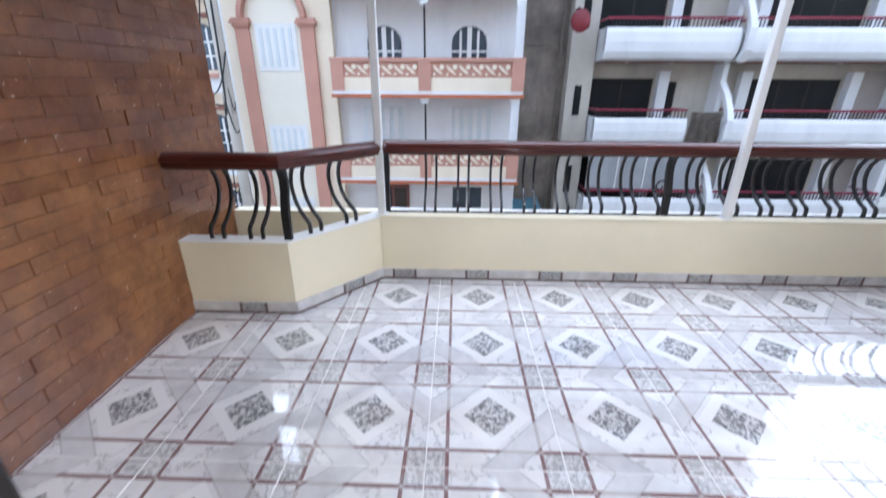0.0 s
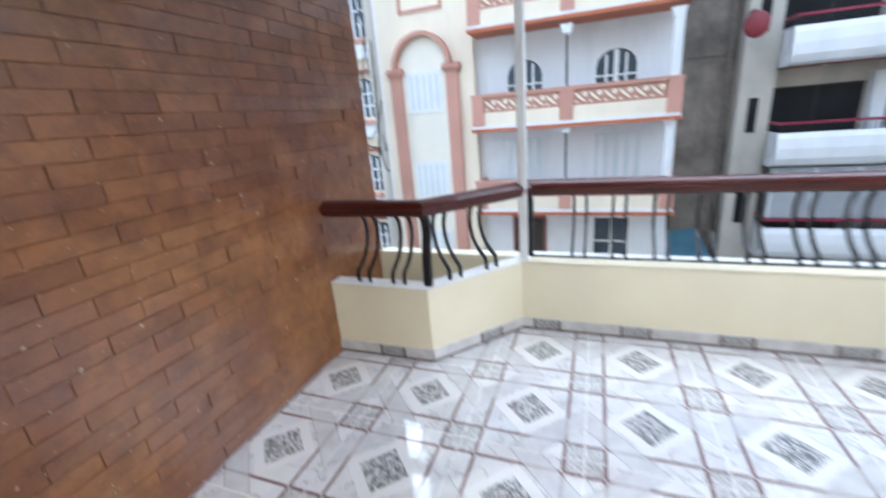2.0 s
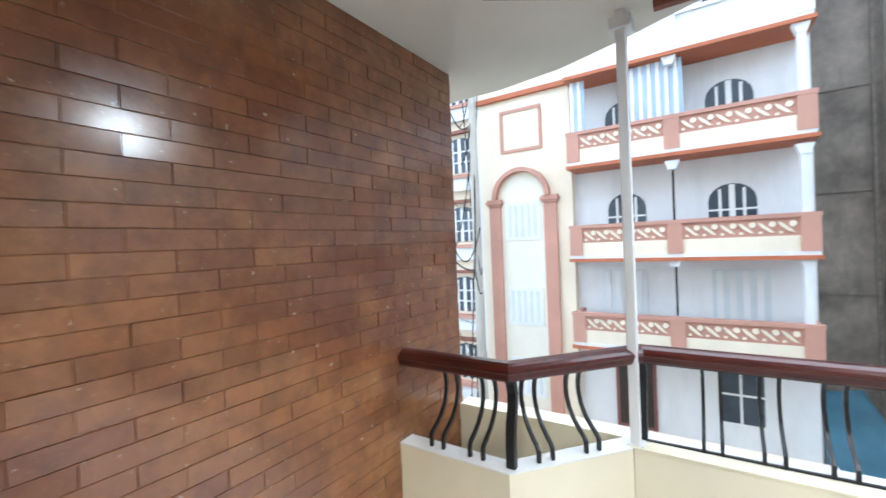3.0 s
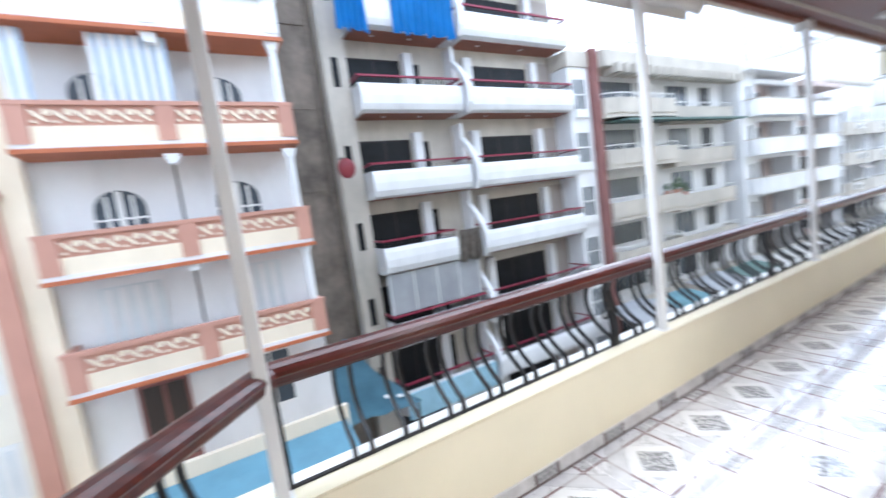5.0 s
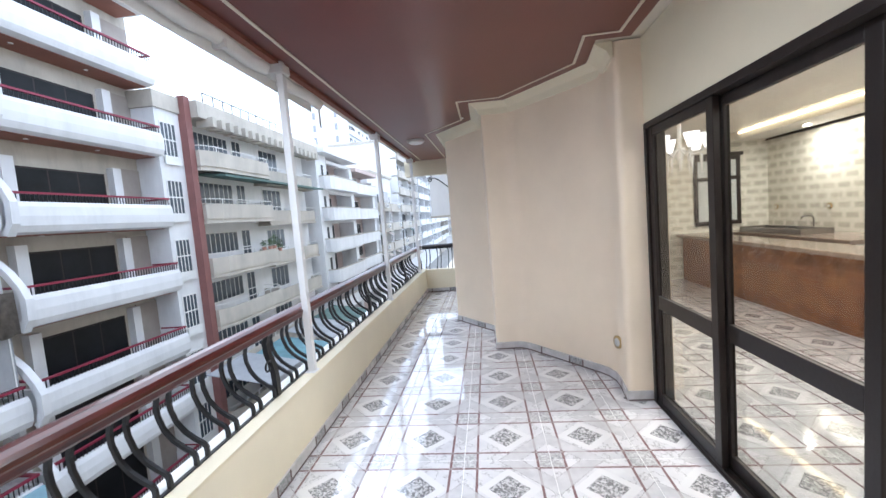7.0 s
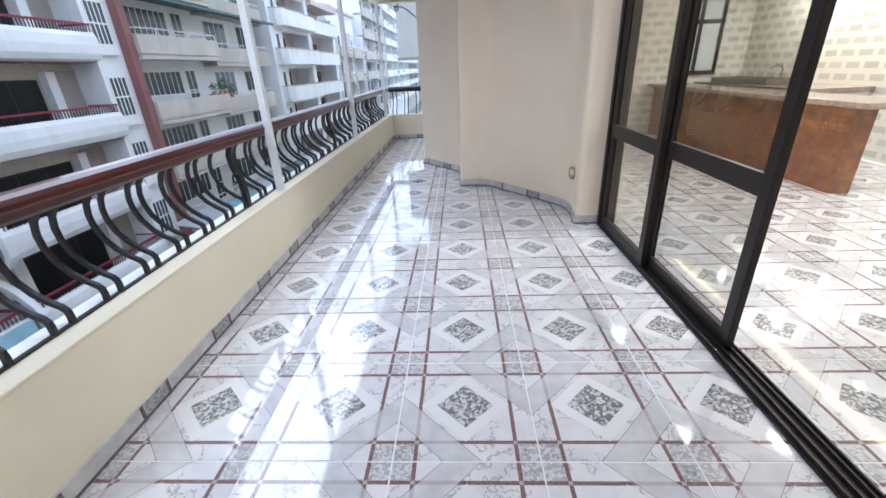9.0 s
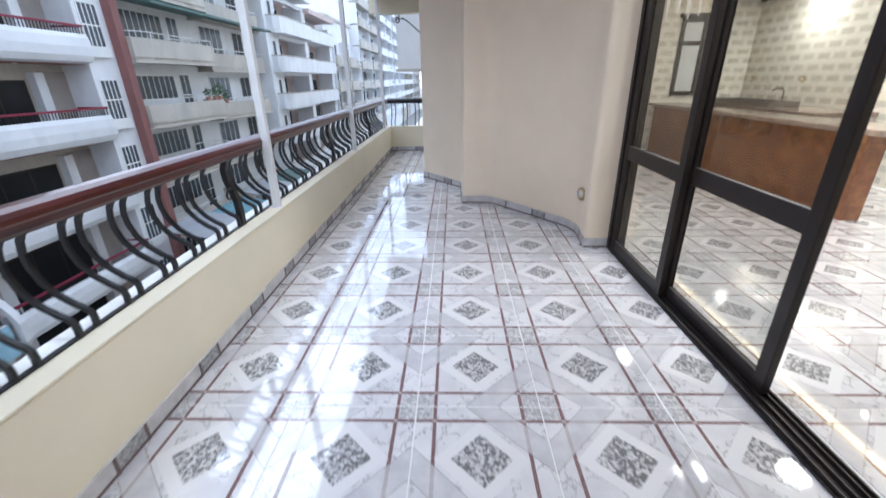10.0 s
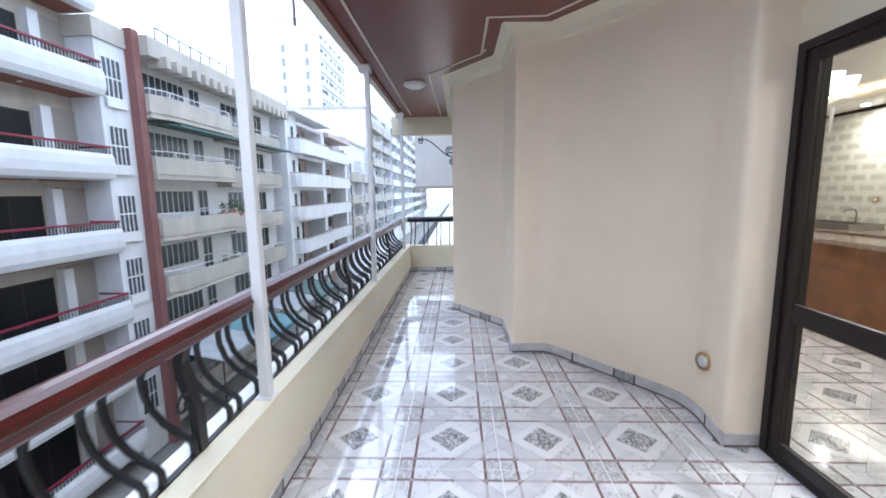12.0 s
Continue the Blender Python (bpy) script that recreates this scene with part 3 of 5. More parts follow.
# ---- sliding door ----
def leaf(x0, x1, y, handle_x=None, name="door_leaf"):
    o = thing(name, (x0 + x1) / 2, y, 0.02, "dark bronze aluminium sliding glass door leaf with a mid rail", "sliding door", "leaves of the balcony door", "structure")
    w, d = 0.075, 0.02
    z0, z1 = 0.03, DOOR_H - 0.04
    part("stile", boxed(x0, y - d, z0, x0 + w, y + d, z1, bevel=0.004), M_ALU, o)
    part("stile", boxed(x1 - w, y - d, z0, x1, y + d, z1, bevel=0.004), M_ALU, o)
    for a, b in ((z0, z0 + 0.085), (0.84, 0.95), (z1 - 0.075, z1)):
        part("rail", boxed(x0 + w, y - d + 0.002, a, x1 - w, y + d - 0.002, b, bevel=0.003), M_ALU, o)
    for a, b in ((z0 + 0.085, 0.84), (0.95, z1 - 0.075)):
        g = part("pane", boxed(x0 + w - 0.008, y - 0.003, a - 0.008, x1 - w + 0.008, y + 0.003, b + 0.008), M_GLASS, o, "clear glass pane")
        g.visible_shadow = False
    if handle_x is not None:
        part("handle", boxed(handle_x - 0.012, y + d, 1.0, handle_x + 0.012, y + d + 0.02, 1.22, bevel=0.006), M_RUBBER, o, "black pull handle")
    return o


def door_frame():
    o = thing("door_frame", 2.46, DOOR_Y, 0, "dark bronze aluminium frame of the wide sliding door", "door frame", "", "structure")
    for a, b in ((DOOR_X0, DOOR_X0 + 0.05), (DOOR_X1 - 0.05, DOOR_X1)):
        part("jamb", boxed(a, DOOR_Y - 0.09, 0, b, DOOR_Y + 0.06, DOOR_H, bevel=0.003), M_ALU, o)
    part("head", boxed(DOOR_X0 + 0.05, DOOR_Y - 0.09, DOOR_H - 0.05, DOOR_X1 - 0.05, DOOR_Y + 0.06, DOOR_H, bevel=0.003), M_ALU, o)
    part("sill", boxed(DOOR_X0 + 0.05, DOOR_Y - 0.09, 0, DOOR_X1 - 0.05, DOOR_Y + 0.06, 0.016, bevel=0.003), M_ALU, o)
    for yy in (-0.075, -0.045, 0.0, 0.045):
        part("track", boxed(DOOR_X0 + 0.05, DOOR_Y + yy - 0.004, 0.016, DOOR_X1 - 0.05, DOOR_Y + yy + 0.004, 0.034), M_ALU, o)


door_frame()
leaf(3.43, 4.38, DOOR_Y + 0.025)
leaf(2.46, 3.5, DOOR_Y - 0.03, handle_x=3.46)
leaf(0.5, 1.55, DOOR_Y + 0.025)
leaf(0.56, 1.6, DOOR_Y - 0.03)

sock = thing("wall_socket", 4.72, -2.6, 0.44, "round gold-rimmed wall socket with a white face", "socket")
fr = Vector((0.9, 0.3, 0)).normalized()
side = Vector((-fr.y, fr.x, 0))
cx = Vector((4.715, -2.618, 0.44))
part("ring", sweep(bmesh.new(), [cx, cx + side * 0.014], ring(0.058, 20, 0.062)), M_BRASS, sock, "gold rim", True)
part("face", sweep(bmesh.new(), [cx + side * 0.002, cx + side * 0.017], ring(0.037, 16, 0.04)), M_FRAME, sock, "white face", True)


# ---- kitchen seen through the door ----
RX0, RX1, RY0, RH = -0.2, 10.0, -7.3, 2.95
structure("wall_kitchen_back", boxed(RX0, RY0 - 0.15, 0, RX1, RY0, RH), M_WALLTILE, "kitchen wall of cream tiles printed with grey bricks", "wall")
structure("wall_kitchen_east", boxed(RX1, RY0 - 0.15, 0, RX1 + 0.15, -3.0, RH), M_WALLTILE, "kitchen end wall of cream tiles printed with grey bricks", "wall")
structure("wall_kitchen_west", boxed(RX0 - 0.15, RY0 - 0.15, 0, RX0, -2.95, RH), M_ROOMWHITE, "white painted kitchen side wall", "wall")
structure("ceiling_kitchen", boxed(RX0, RY0, RH, RX1, -3.05, RH + 0.1), M_ROOMWHITE, "white plaster kitchen ceiling", "ceiling")
structure("ceiling_kitchen_border", prism(bmesh.new(), [(RX0, RY0), (RX1, RY0), (RX1, RY0 + 0.75), (RX0, RY0 + 0.75)], RH - 0.16, RH - 0.004), M_ROOMWHITE,
          "dropped plaster border with a lit cove", "ceiling")
cove_l = thing("cove_light", 5, RY0 + 0.8, RH - 0.05, "warm glowing strip in the ceiling cove", "cove light")
part("strip", boxed(RX0 + 0.4, RY0 + 0.755, RH - 0.06, RX1 - 0.4, RY0 + 0.79, RH - 0.03), M_COVE, cove_l)
structure("cornice_kitchen", boxed(RX0, RY0, RH - 0.205, RX1, RY0 + 0.04, RH - 0.16, bevel=0.01), M_DARKWOOD, "dark moulding under the kitchen ceiling border", "trim")


def spot(x, y, z):
    o = thing("ceiling_spot", x, y, z, "small round lit ceiling spotlight with a white ring", "spotlight", "kitchen ceiling spotlights")
    part("trim_ring", cyl(bmesh.new(), x, y, z - 0.012, z, 0.055, n=16), M_FRAME, o)
    part("bulb", cyl(bmesh.new(), x, y, z - 0.02, z - 0.012, 0.038, n=12), M_LAMP, o, "glowing warm bulb")


for x in (2.0, 3.6, 5.2, 6.8, 8.4):
    spot(x, RY0 + 0.4, RH - 0.16)
    if x in (3.6, 6.8, 8.4):
        wash = bpy.data.lights.new("wall_spot_light", "AREA")
        wash.shape, wash.size, wash.energy, wash.color = "DISK", 0.12, 20, (1.0, 0.88, 0.7)
        new("wall_spot_light", wash).matrix_world = pose(x, RY0 + 0.4, RH - 0.19)
for x, y in ((2.2, -4.2), (4.4, -4.2), (6.6, -4.2), (4.4, -5.4)):
    spot(x, y, RH)
    lamp = bpy.data.lights.new("spot_light", "AREA")
    lamp.shape, lamp.size, lamp.energy, lamp.color = "DISK", 0.3, 13, (1.0, 0.9, 0.76)
    new("spot_light", lamp).matrix_world = pose(x, y, RH - 0.05)


def chandelier(x, y, z):
    o = thing("chandelier", x, y, z, "white chandelier with lit glass cups and crystal drops", "chandelier")
    part("stem", cyl(bmesh.new(), x, y, z, RH, 0.018, n=10), M_FRAME, o)
    part("ceiling_rose", cone(bmesh.new(), x, y, RH - 0.05, RH - 0.001, 0.04, 0.09, 16), M_FRAME, o)
    for i in range(6):
        a = i * math.pi / 3
        dx, dy = math.cos(a), math.sin(a)
        arm = part("arm", sweep(bmesh.new(), [(x, y, z + 0.02), (x + 0.12 * dx, y + 0.12 * dy, z - 0.06), (x + 0.24 * dx, y + 0.24 * dy, z)], ring(0.01, 6)), M_FRAME, o)
        part("cup", cone(bmesh.new(), x + 0.24 * dx, y + 0.24 * dy, z, z + 0.13, 0.035, 0.07, 12), M_CUP, arm, "glowing white glass cup")
        part("drop", cone(bmesh.new(), x + 0.18 * dx, y + 0.18 * dy, z - 0.24, z - 0.06, 0.004, 0.016, 6), M_DIFFUSER, arm, "crystal drop")
    part("finial", cone(bmesh.new(), x, y, z - 0.2, z + 0.02, 0.008, 0.045, 10), M_DIFFUSER, o)


chandelier(5.16, -3.42, 2.2)


def bar_counter():
    o = thing("bar_counter", 7.0, -6.0, 0, "kitchen bar counter clad in varnished orange-brown brick", "counter")
    part("body", boxed(5.17, -5.76, 0, 9.9, -5.56, 0.9), M_MORTAR, o)
    return o


counter = bar_counter()
top = thing("worktop", 7.5, -6.3, 0.9, "polished brown stone worktop overhanging the brick bar", "worktop")
part("slab", boxed(4.95, -6.05, 0.905, 9.95, -5.44, 0.965, bevel=0.008), M_COUNTER, top)
back = thing("kitchen_cabinet", 8.4, -7.0, 0, "pale kitchen base cabinet with a stone top along the tiled wall", "cabinet")
part("carcass", boxed(7.0, RY0 + 0.01, 0, 9.95, -6.42, 0.9), M_ROOMWHITE, back)
part("stone_top", boxed(6.95, RY0 + 0.005, 0.902, 9.98, -6.38, 0.965, bevel=0.006), M_COUNTER, back)
sink = thing("kitchen_sink", 8.8, -6.75, 0.965, "long dark steel sink set on the worktop", "sink")
bm = boxed(8.0, -7.0, 0.967, 9.6, -6.5, 0.99)
for a in ((8.0, -7.0, 0.99, 9.6, -6.96, 1.06), (8.0, -6.54, 0.99, 9.6, -6.5, 1.06), (8.0, -6.96, 0.99, 8.04, -6.54, 1.06), (9.56, -6.96, 0.99, 9.6, -6.54, 1.06), (8.75, -6.96, 0.99, 8.79, -6.54, 1.05)):
    box(bm, *a)
part("basin", bm, M_STEEL, sink)
tap = thing("kitchen_tap", 8.5, -7.05, 0.967, "bent steel kitchen tap behind the sink", "tap")
part("spout", sweep(bmesh.new(), [(8.5, -7.06, 0.967), (8.5, -7.06, 1.2), (8.5, -7.02, 1.25), (8.5, -6.9, 1.25), (8.5, -6.86, 1.2)], ring(0.012, 8), Vector((1, 0, 0))), M_STEEL, tap, "", True)
part("lever", boxed(8.44, -7.07, 1.1, 8.56, -7.05, 1.115), M_STEEL, tap)


def kitchen_window():
    o = thing("window_kitchen", RX1, -6.3, 1.1, "dark stained wooden kitchen window with an upper light", "window", "", "structure")
    y0, y1, z0, z1 = -6.75, -5.85, 1.1, 2.5
    part("casing", boxed(RX1 - 0.05, y0 - 0.06, z1, RX1 - 0.001, y1 + 0.06, z1 + 0.08, bevel=0.01), M_DARKWOOD, o)
    for a, b in ((y0, y0 + 0.07), (y1 - 0.07, y1), ((y0 + y1) / 2 - 0.035, (y0 + y1) / 2 + 0.035)):
        part("stile", boxed(RX1 - 0.04, a, z0, RX1 - 0.001, b, z1), M_DARKWOOD, o)
    for a, b in ((z0, z0 + 0.08), (2.02, 2.1), (z1 - 0.07, z1)):
        part("rail", boxed(RX1 - 0.045, y0, a, RX1 - 0.001, y1, b), M_DARKWOOD, o)
    part("pane", boxed(RX1 - 0.02, y0 + 0.05, z0 + 0.05, RX1 - 0.002, y1 - 0.05, z1 - 0.05), M_SHUTTER, o, "frosted grey pane")


kitchen_window()
for x, z in ((8.48, 1.39), (9.76, 1.39)):
    w = thing("wall_socket", x, RY0, z, "small gold-rimmed socket on the tiled kitchen wall", "socket", "kitchen wall sockets")
    part("ring", sweep(bmesh.new(), [(x, RY0, z), (x, RY0 + 0.014, z)], ring(0.05, 16), Vector((0, 0, 1))), M_BRASS, w)
    part("face", sweep(bmesh.new(), [(x, RY0, z), (x, RY0 + 0.017, z)], ring(0.03, 12), Vector((0, 0, 1))), M_FRAME, w, "white face")

# ---- street ----
structure("ground", boxed(-300, -300, STREET - 0.5, 600, 400, STREET - 0.12), M_PAVING, "dusty ground of the town", "ground")
structure("road", boxed(-120, 2.2, STREET - 0.125, 400, 8.2, STREET - 0.1), M_ASPHALT, "narrow asphalt street between apartment houses", "road")
structure("pavement_far", boxed(-120, 8.2, STREET - 0.125, 400, 10.6, STREET + 0.02, bevel=0.02), M_PAVING, "raised concrete pavement across the street", "pavement")
structure("pavement_near", boxed(-120, 0.2, STREET - 0.125, 400, 2.2, STREET + 0.02, bevel=0.02), M_PAVING, "raised concrete pavement below the balcony", "pavement")
structure("wall_own_house", boxed(-12, -7.5, STREET, 60, 0.17, -0.22), M_CREAM_PALE, "plain rendered lower storey of the own house", "wall")
structure("wall_own_house_upper", boxed(-12, -7.7, CEIL + 0.3, 60, -0.9, 9.5), M_CREAM_PALE, "plain rendered upper storeys of the own house", "wall")


def house(name, x, y, label):
    return thing(name, x, y, STREET, label, "apartment house")


def window(parent, x0, x1, z0, z1, y, panes=2, rows=1, bars=False, glass=None, frame_m=None):
    """A window standing 3 cm proud of a facade at y: frame, panes and bars."""
    fm, gm = frame_m or M_FRAME, glass or M_DARK
    w = part("window", boxed(x0, y - 0.03, z0, x1, y + 0.02, z1), fm, parent)
    f = 0.06
    pw = (x1 - x0 - f) / panes
    ph = (z1 - z0 - f) / rows
    for i in range(panes):
        for j in range(rows):
            part("pane", boxed(x0 + f + i * pw, y - 0.034, z0 + f + j * ph, x0 + i * pw + pw, y - 0.028, z0 + j * ph + ph), gm, w)
    return w


def arch_pts(x0, x1, z0, z1, n=8):
    r = (x1 - x0) / 2
    h = min(r, (z1 - z0) * 0.26)
    cxm = (x0 + x1) / 2
    return [(x0, z0), (x1, z0)] + [(cxm + r * math.cos(math.pi * i / n), z1 - h + h * math.sin(math.pi * i / n)) for i in range(n + 1)]


def upright(bm, pts, y0, y1):
    """A prism standing on edge, its outline given as (x, z)."""
    a = [bm.verts.new((x, y0, z)) for x, z in pts]
    b = [bm.verts.new((x, y1, z)) for x, z in pts]
    k = len(pts)
    for i in range(k):
        bm.faces.new((a[i], a[(i + 1) % k], b[(i + 1) % k], b[i]))
    bm.faces.new(a)
    bm.faces.new(b[::-1])
    bmesh.ops.recalc_face_normals(bm, faces=bm.faces[:])
    return bm


def profile_x(bm, x0, x1, pts):
    """A prism along x over a (y, z) outline."""
    a = [bm.verts.new((x0, y, z)) for y, z in pts]
    b = [bm.verts.new((x1, y, z)) for y, z in pts]
    k = len(pts)
    for i in range(k):
        bm.faces.new((a[i], a[(i + 1) % k], b[(i + 1) % k], b[i]))
    bm.faces.new(a)
    bm.faces.new(b[::-1])
    bmesh.ops.recalc_face_normals(bm, faces=bm.faces[:])
    return bm


def arched_window(parent, x0, x1, z0, z1, y):
    w = part("window", upright(bmesh.new(), arch_pts(x0, x1, z0, z1), y - 0.03, y + 0.02), M_BLUE_GLASS, parent)
    mid = (x0 + x1) / 2
    for x in (x0 + (x1 - x0) * 0.25, mid, x0 + (x1 - x0) * 0.75):
        part("glazing_bar", boxed(x - 0.035 * (1 + (x == mid)), y - 0.05, z0, x + 0.035 * (1 + (x == mid)), y - 0.031, z1 - (0.03 if x == mid else 0.14)), M_FRAME, w)
    for z in (z0 + (z1 - z0) * 0.3, z0 + (z1 - z0) * 0.6):
        part("glazing_bar", boxed(x0, y - 0.048, z - 0.025, x1, y - 0.031, z + 0.025), M_FRAME, w)


def salmon_house():
    """White house with salmon balconies and a tall blind arch."""
    o = house("apartment_house", -1, 12, "white apartment house with salmon balconies and a tall blind arch")
    yw, yf = 11.3, 10.2
    # the height is extended out of view to block sky from floor reflections
    part("wall", boxed(-2.0, yw, STREET, 3.98, 22, 21.5), M_WHITE, o)
    part("tower", boxed(-5.35, yw - 0.25, STREET, -2.0, 22, 21.5), M_BUFF, o)
    part("roof_parapet", boxed(-5.7, yw - 0.35, 21.5, 4.35, 22, 22.0), M_BUFF, o)
    part("string_course", boxed(-5.4, yw - 0.4, 6.82, -1.95, yw - 0.251, 6.98), M_ORANGE, o)
    yt = yw - 0.25
    # blind arch with pilasters
    part("arch_panel", upright(bmesh.new(), arch_pts(-4.55, -2.95, STREET + 0.3, 4.15, 12), yt - 0.02, yt + 0.05), M_CREAM_PALE, o)
    for x in (-4.98, -2.95):
        p = part("pilaster", boxed(x, yt - 0.12, STREET, x + 0.43, yt - 0.001, 3.05), M_SALMON, o)
        for k, (dz, e) in enumerate(((3.05, 0.05), (3.13, 0.1), (3.21, 0.06))):
            part("capital", boxed(x - e, yt - 0.12 - e, dz, x + 0.43 + e, yt - 0.001, dz + 0.078), M_SALMON, p)
    ar = bmesh.new()
    sweep(ar, [(-3.765 + 0.98 * math.cos(math.pi * i / 14), yt - 0.07, 3.29 + 0.98 * math.sin(math.pi * i / 14)) for i in range(15)],
          [(-0.07, -0.17), (0.07, -0.17), (0.07, 0.17), (-0.07, 0.17)], Vector((0, 1, 0)))
    part("arch_band", ar, M_SALMON, o)
    for z in (1.9, -1.1, -3.6):
        sh = part("shutter", boxed(-4.4, yt - 0.045, z - 0.1, -3.1, yt - 0.021, z + 1.25, bevel=0.008), M_FRAME, o, "white slatted shutter")
        for i in range(5):
            part("shutter_slat", boxed(-4.27 + i * 0.23, yt - 0.062, z + 0.02, -4.17 + i * 0.23, yt - 0.046, z + 1.12), M_SHUTTER, sh)
    for a in ((-4.48, 4.92, -4.38, 6.42), (-3.05, 4.92, -2.95, 6.42), (-4.38, 4.92, -3.05, 5.02), (-4.38, 6.32, -3.05, 6.42)):
        part("panel_moulding", boxed(a[0], yt - 0.05, a[1], a[2], yt - 0.001, a[3]), M_SALMON, o)
    # balconies
    # the topmost storeys are unseen, added only as part of that sky block
    for zt in (18.75, 16.0, 13.25, 10.5, 7.75, 5.02, 2.17, -0.49):
        zb = zt - 1.12
        x0, x1 = -1.88, 3.9
        band = M_SALMON if zt < 7 else M_WHITE
        b = part("balcony", boxed(x0, yf, zb + 0.1, x1, yw, zb + 0.2), M_WHITE, o)
        part("floor_band", boxed(x0 - 0.04, yf - 0.05, zb, x1 + 0.04, yw - 0.001, zb + 0.1), M_ORANGE, b)
        part("lower_panel", boxed(x0 + 0.02, yf + 0.02, zb + 0.2, x1 - 0.02, yf + 0.12, zb + 0.58), M_BUFF, b)
        part("upper_panel", boxed(x0 + 0.02, yf + 0.04, zb + 0.58, x1 - 0.02, yf + 0.12, zt - 0.1), band, b)
        part("coping", boxed(x0 - 0.03, yf - 0.03, zt - 0.1, x1 + 0.03, yf + 0.16, zt), band, b)
        part("side_panel", boxed(x1 - 0.12, yf + 0.12, zb + 0.2, x1, yw, zt - 0.02), band, b)
        part("side_panel", boxed(x0, yf + 0.12, zb + 0.2, x0 + 0.12, yw, zt - 0.02), band, b)
        for px in (x0 - 0.01, 0.75, x1 - 0.36):
            part("pier", boxed(px, yf - 0.02, zb + 0.2, px + 0.37, yf + 0.14, zt - 0.1), band, b)
        if zt < 7:
            for s0, s1 in ((x0 + 0.4, 0.72), (1.15, x1 - 0.4)):
                n = 6
                w = (s1 - s0) / n
                for i in range(n):
                    c = s0 + w * (i + 0.5)
                    leaf_pts = [(c - 0.19, zb + 0.93), (c - 0.1, zb + 0.9), (c + 0.05, zb + 0.76), (c + 0.15, zb + 0.65), (c + 0.04, zb + 0.68), (c - 0.12, zb + 0.81)]
                    part("leaf", upright(bmesh.new(), leaf_pts, yf + 0.005, yf + 0.038), M_BUFF, b)
                    ball = [(c + 0.1 + 0.075 * math.cos(k * math.pi / 4), zb + 0.87 + 0.075 * math.sin(k * math.pi / 4)) for k in range(8)]
                    part("rosette", upright(bmesh.new(), ball, yf, yf + 0.038), M_BUFF, b)
                    part("stud", boxed(c - 0.17, yf + 0.01, zb + 0.64, c - 0.09, yf + 0.038, zb + 0.7), M_BUFF, b)
        part("column", boxed(x1 - 0.32, yf + 0.05, zt, x1 - 0.14, yf + 0.2, zb + 2.75), M_WHITE, b)
        part("drain_pipe", cyl(bmesh.new(), 0.92, yf + 0.3, zt, zb + 2.5, 0.03, n=8), M_IRON, b)
        for px in (0.82, x1 - 0.33):
            part("bracket", upright(bmesh.new(), [(px, zb + 2.5), (px + 0.2, zb + 2.5), (px + 0.28, zb + 2.74), (px - 0.08, zb + 2.74)], yf + 0.03, yf + 0.24), M_WHITE, b)
    for zt in (18.75, 16.0, 13.25, 10.5, 7.75, 5.02, 2.17):
        arched_window(o, -0.95, 0.12, zt - 0.85, zt + 0.95, yw)
        arched_window(o, 1.72, 2.82, zt - 0.85, zt + 0.95, yw)
    for x0 in (-1.2, 1.75):
        w = part("window", boxed(x0, yw - 0.04, -1.35, x0 + 1.3, yw + 0.01, 0.75), M_SHUTTER, o)
        for i in range(4):
            part("slat", boxed(x0 + 0.1 + i * 0.3, yw - 0.07, -1.3, x0 + 0.25 + i * 0.3, yw - 0.041, 0.7), M_WHITE, w)
    window(o, 1.75, 2.9, -3.6, -1.9, yw, panes=2, rows=2, glass=M_BLUE_GLASS)
    d = part("door", boxed(-0.9, yw - 0.06, -4.3, 0.25, yw + 0.01, -1.75), M_BROWN, o)
    for i in range(2):
        part("door_panel", boxed(-0.8 + i * 0.53, yw - 0.09, -4.1, -0.37 + i * 0.53, yw - 0.061, -2.0), M_DARKWOOD, d)
    # raised terrace with its wall; flat dark panels paint the shade of shops below
    part("terrace", boxed(-5.6, 9.9, STREET, 4.0, yw, -4.3), M_BUFF, o)
    part("terrace_wall", boxed(-5.6, 9.8, -4.4, 4.0, 9.95, -3.65), M_BUFF, o)
    for a in (-3.6, -0.6, 2.0):
        part("shop_shade_panel", boxed(a, 9.86, STREET + 0.1, a + 1.7, 9.905, -4.9), M_DARK, o)
    # striped curtain on an upper balcony
    for i in range(14):
        for s, xx in ((0, -1.8), (1, -0.3)):
            if s or i < 4:
                part("curtain_fold", boxed(xx + i * 0.11, yf + 0.22 + 0.02 * (i % 2), 5.0, xx + 0.1 + i * 0.11, yf + 0.25 + 0.02 * (i % 2), 6.6), M_CLOTH_STRIPE if i % 2 else M_WHITE, o)


salmon_house()


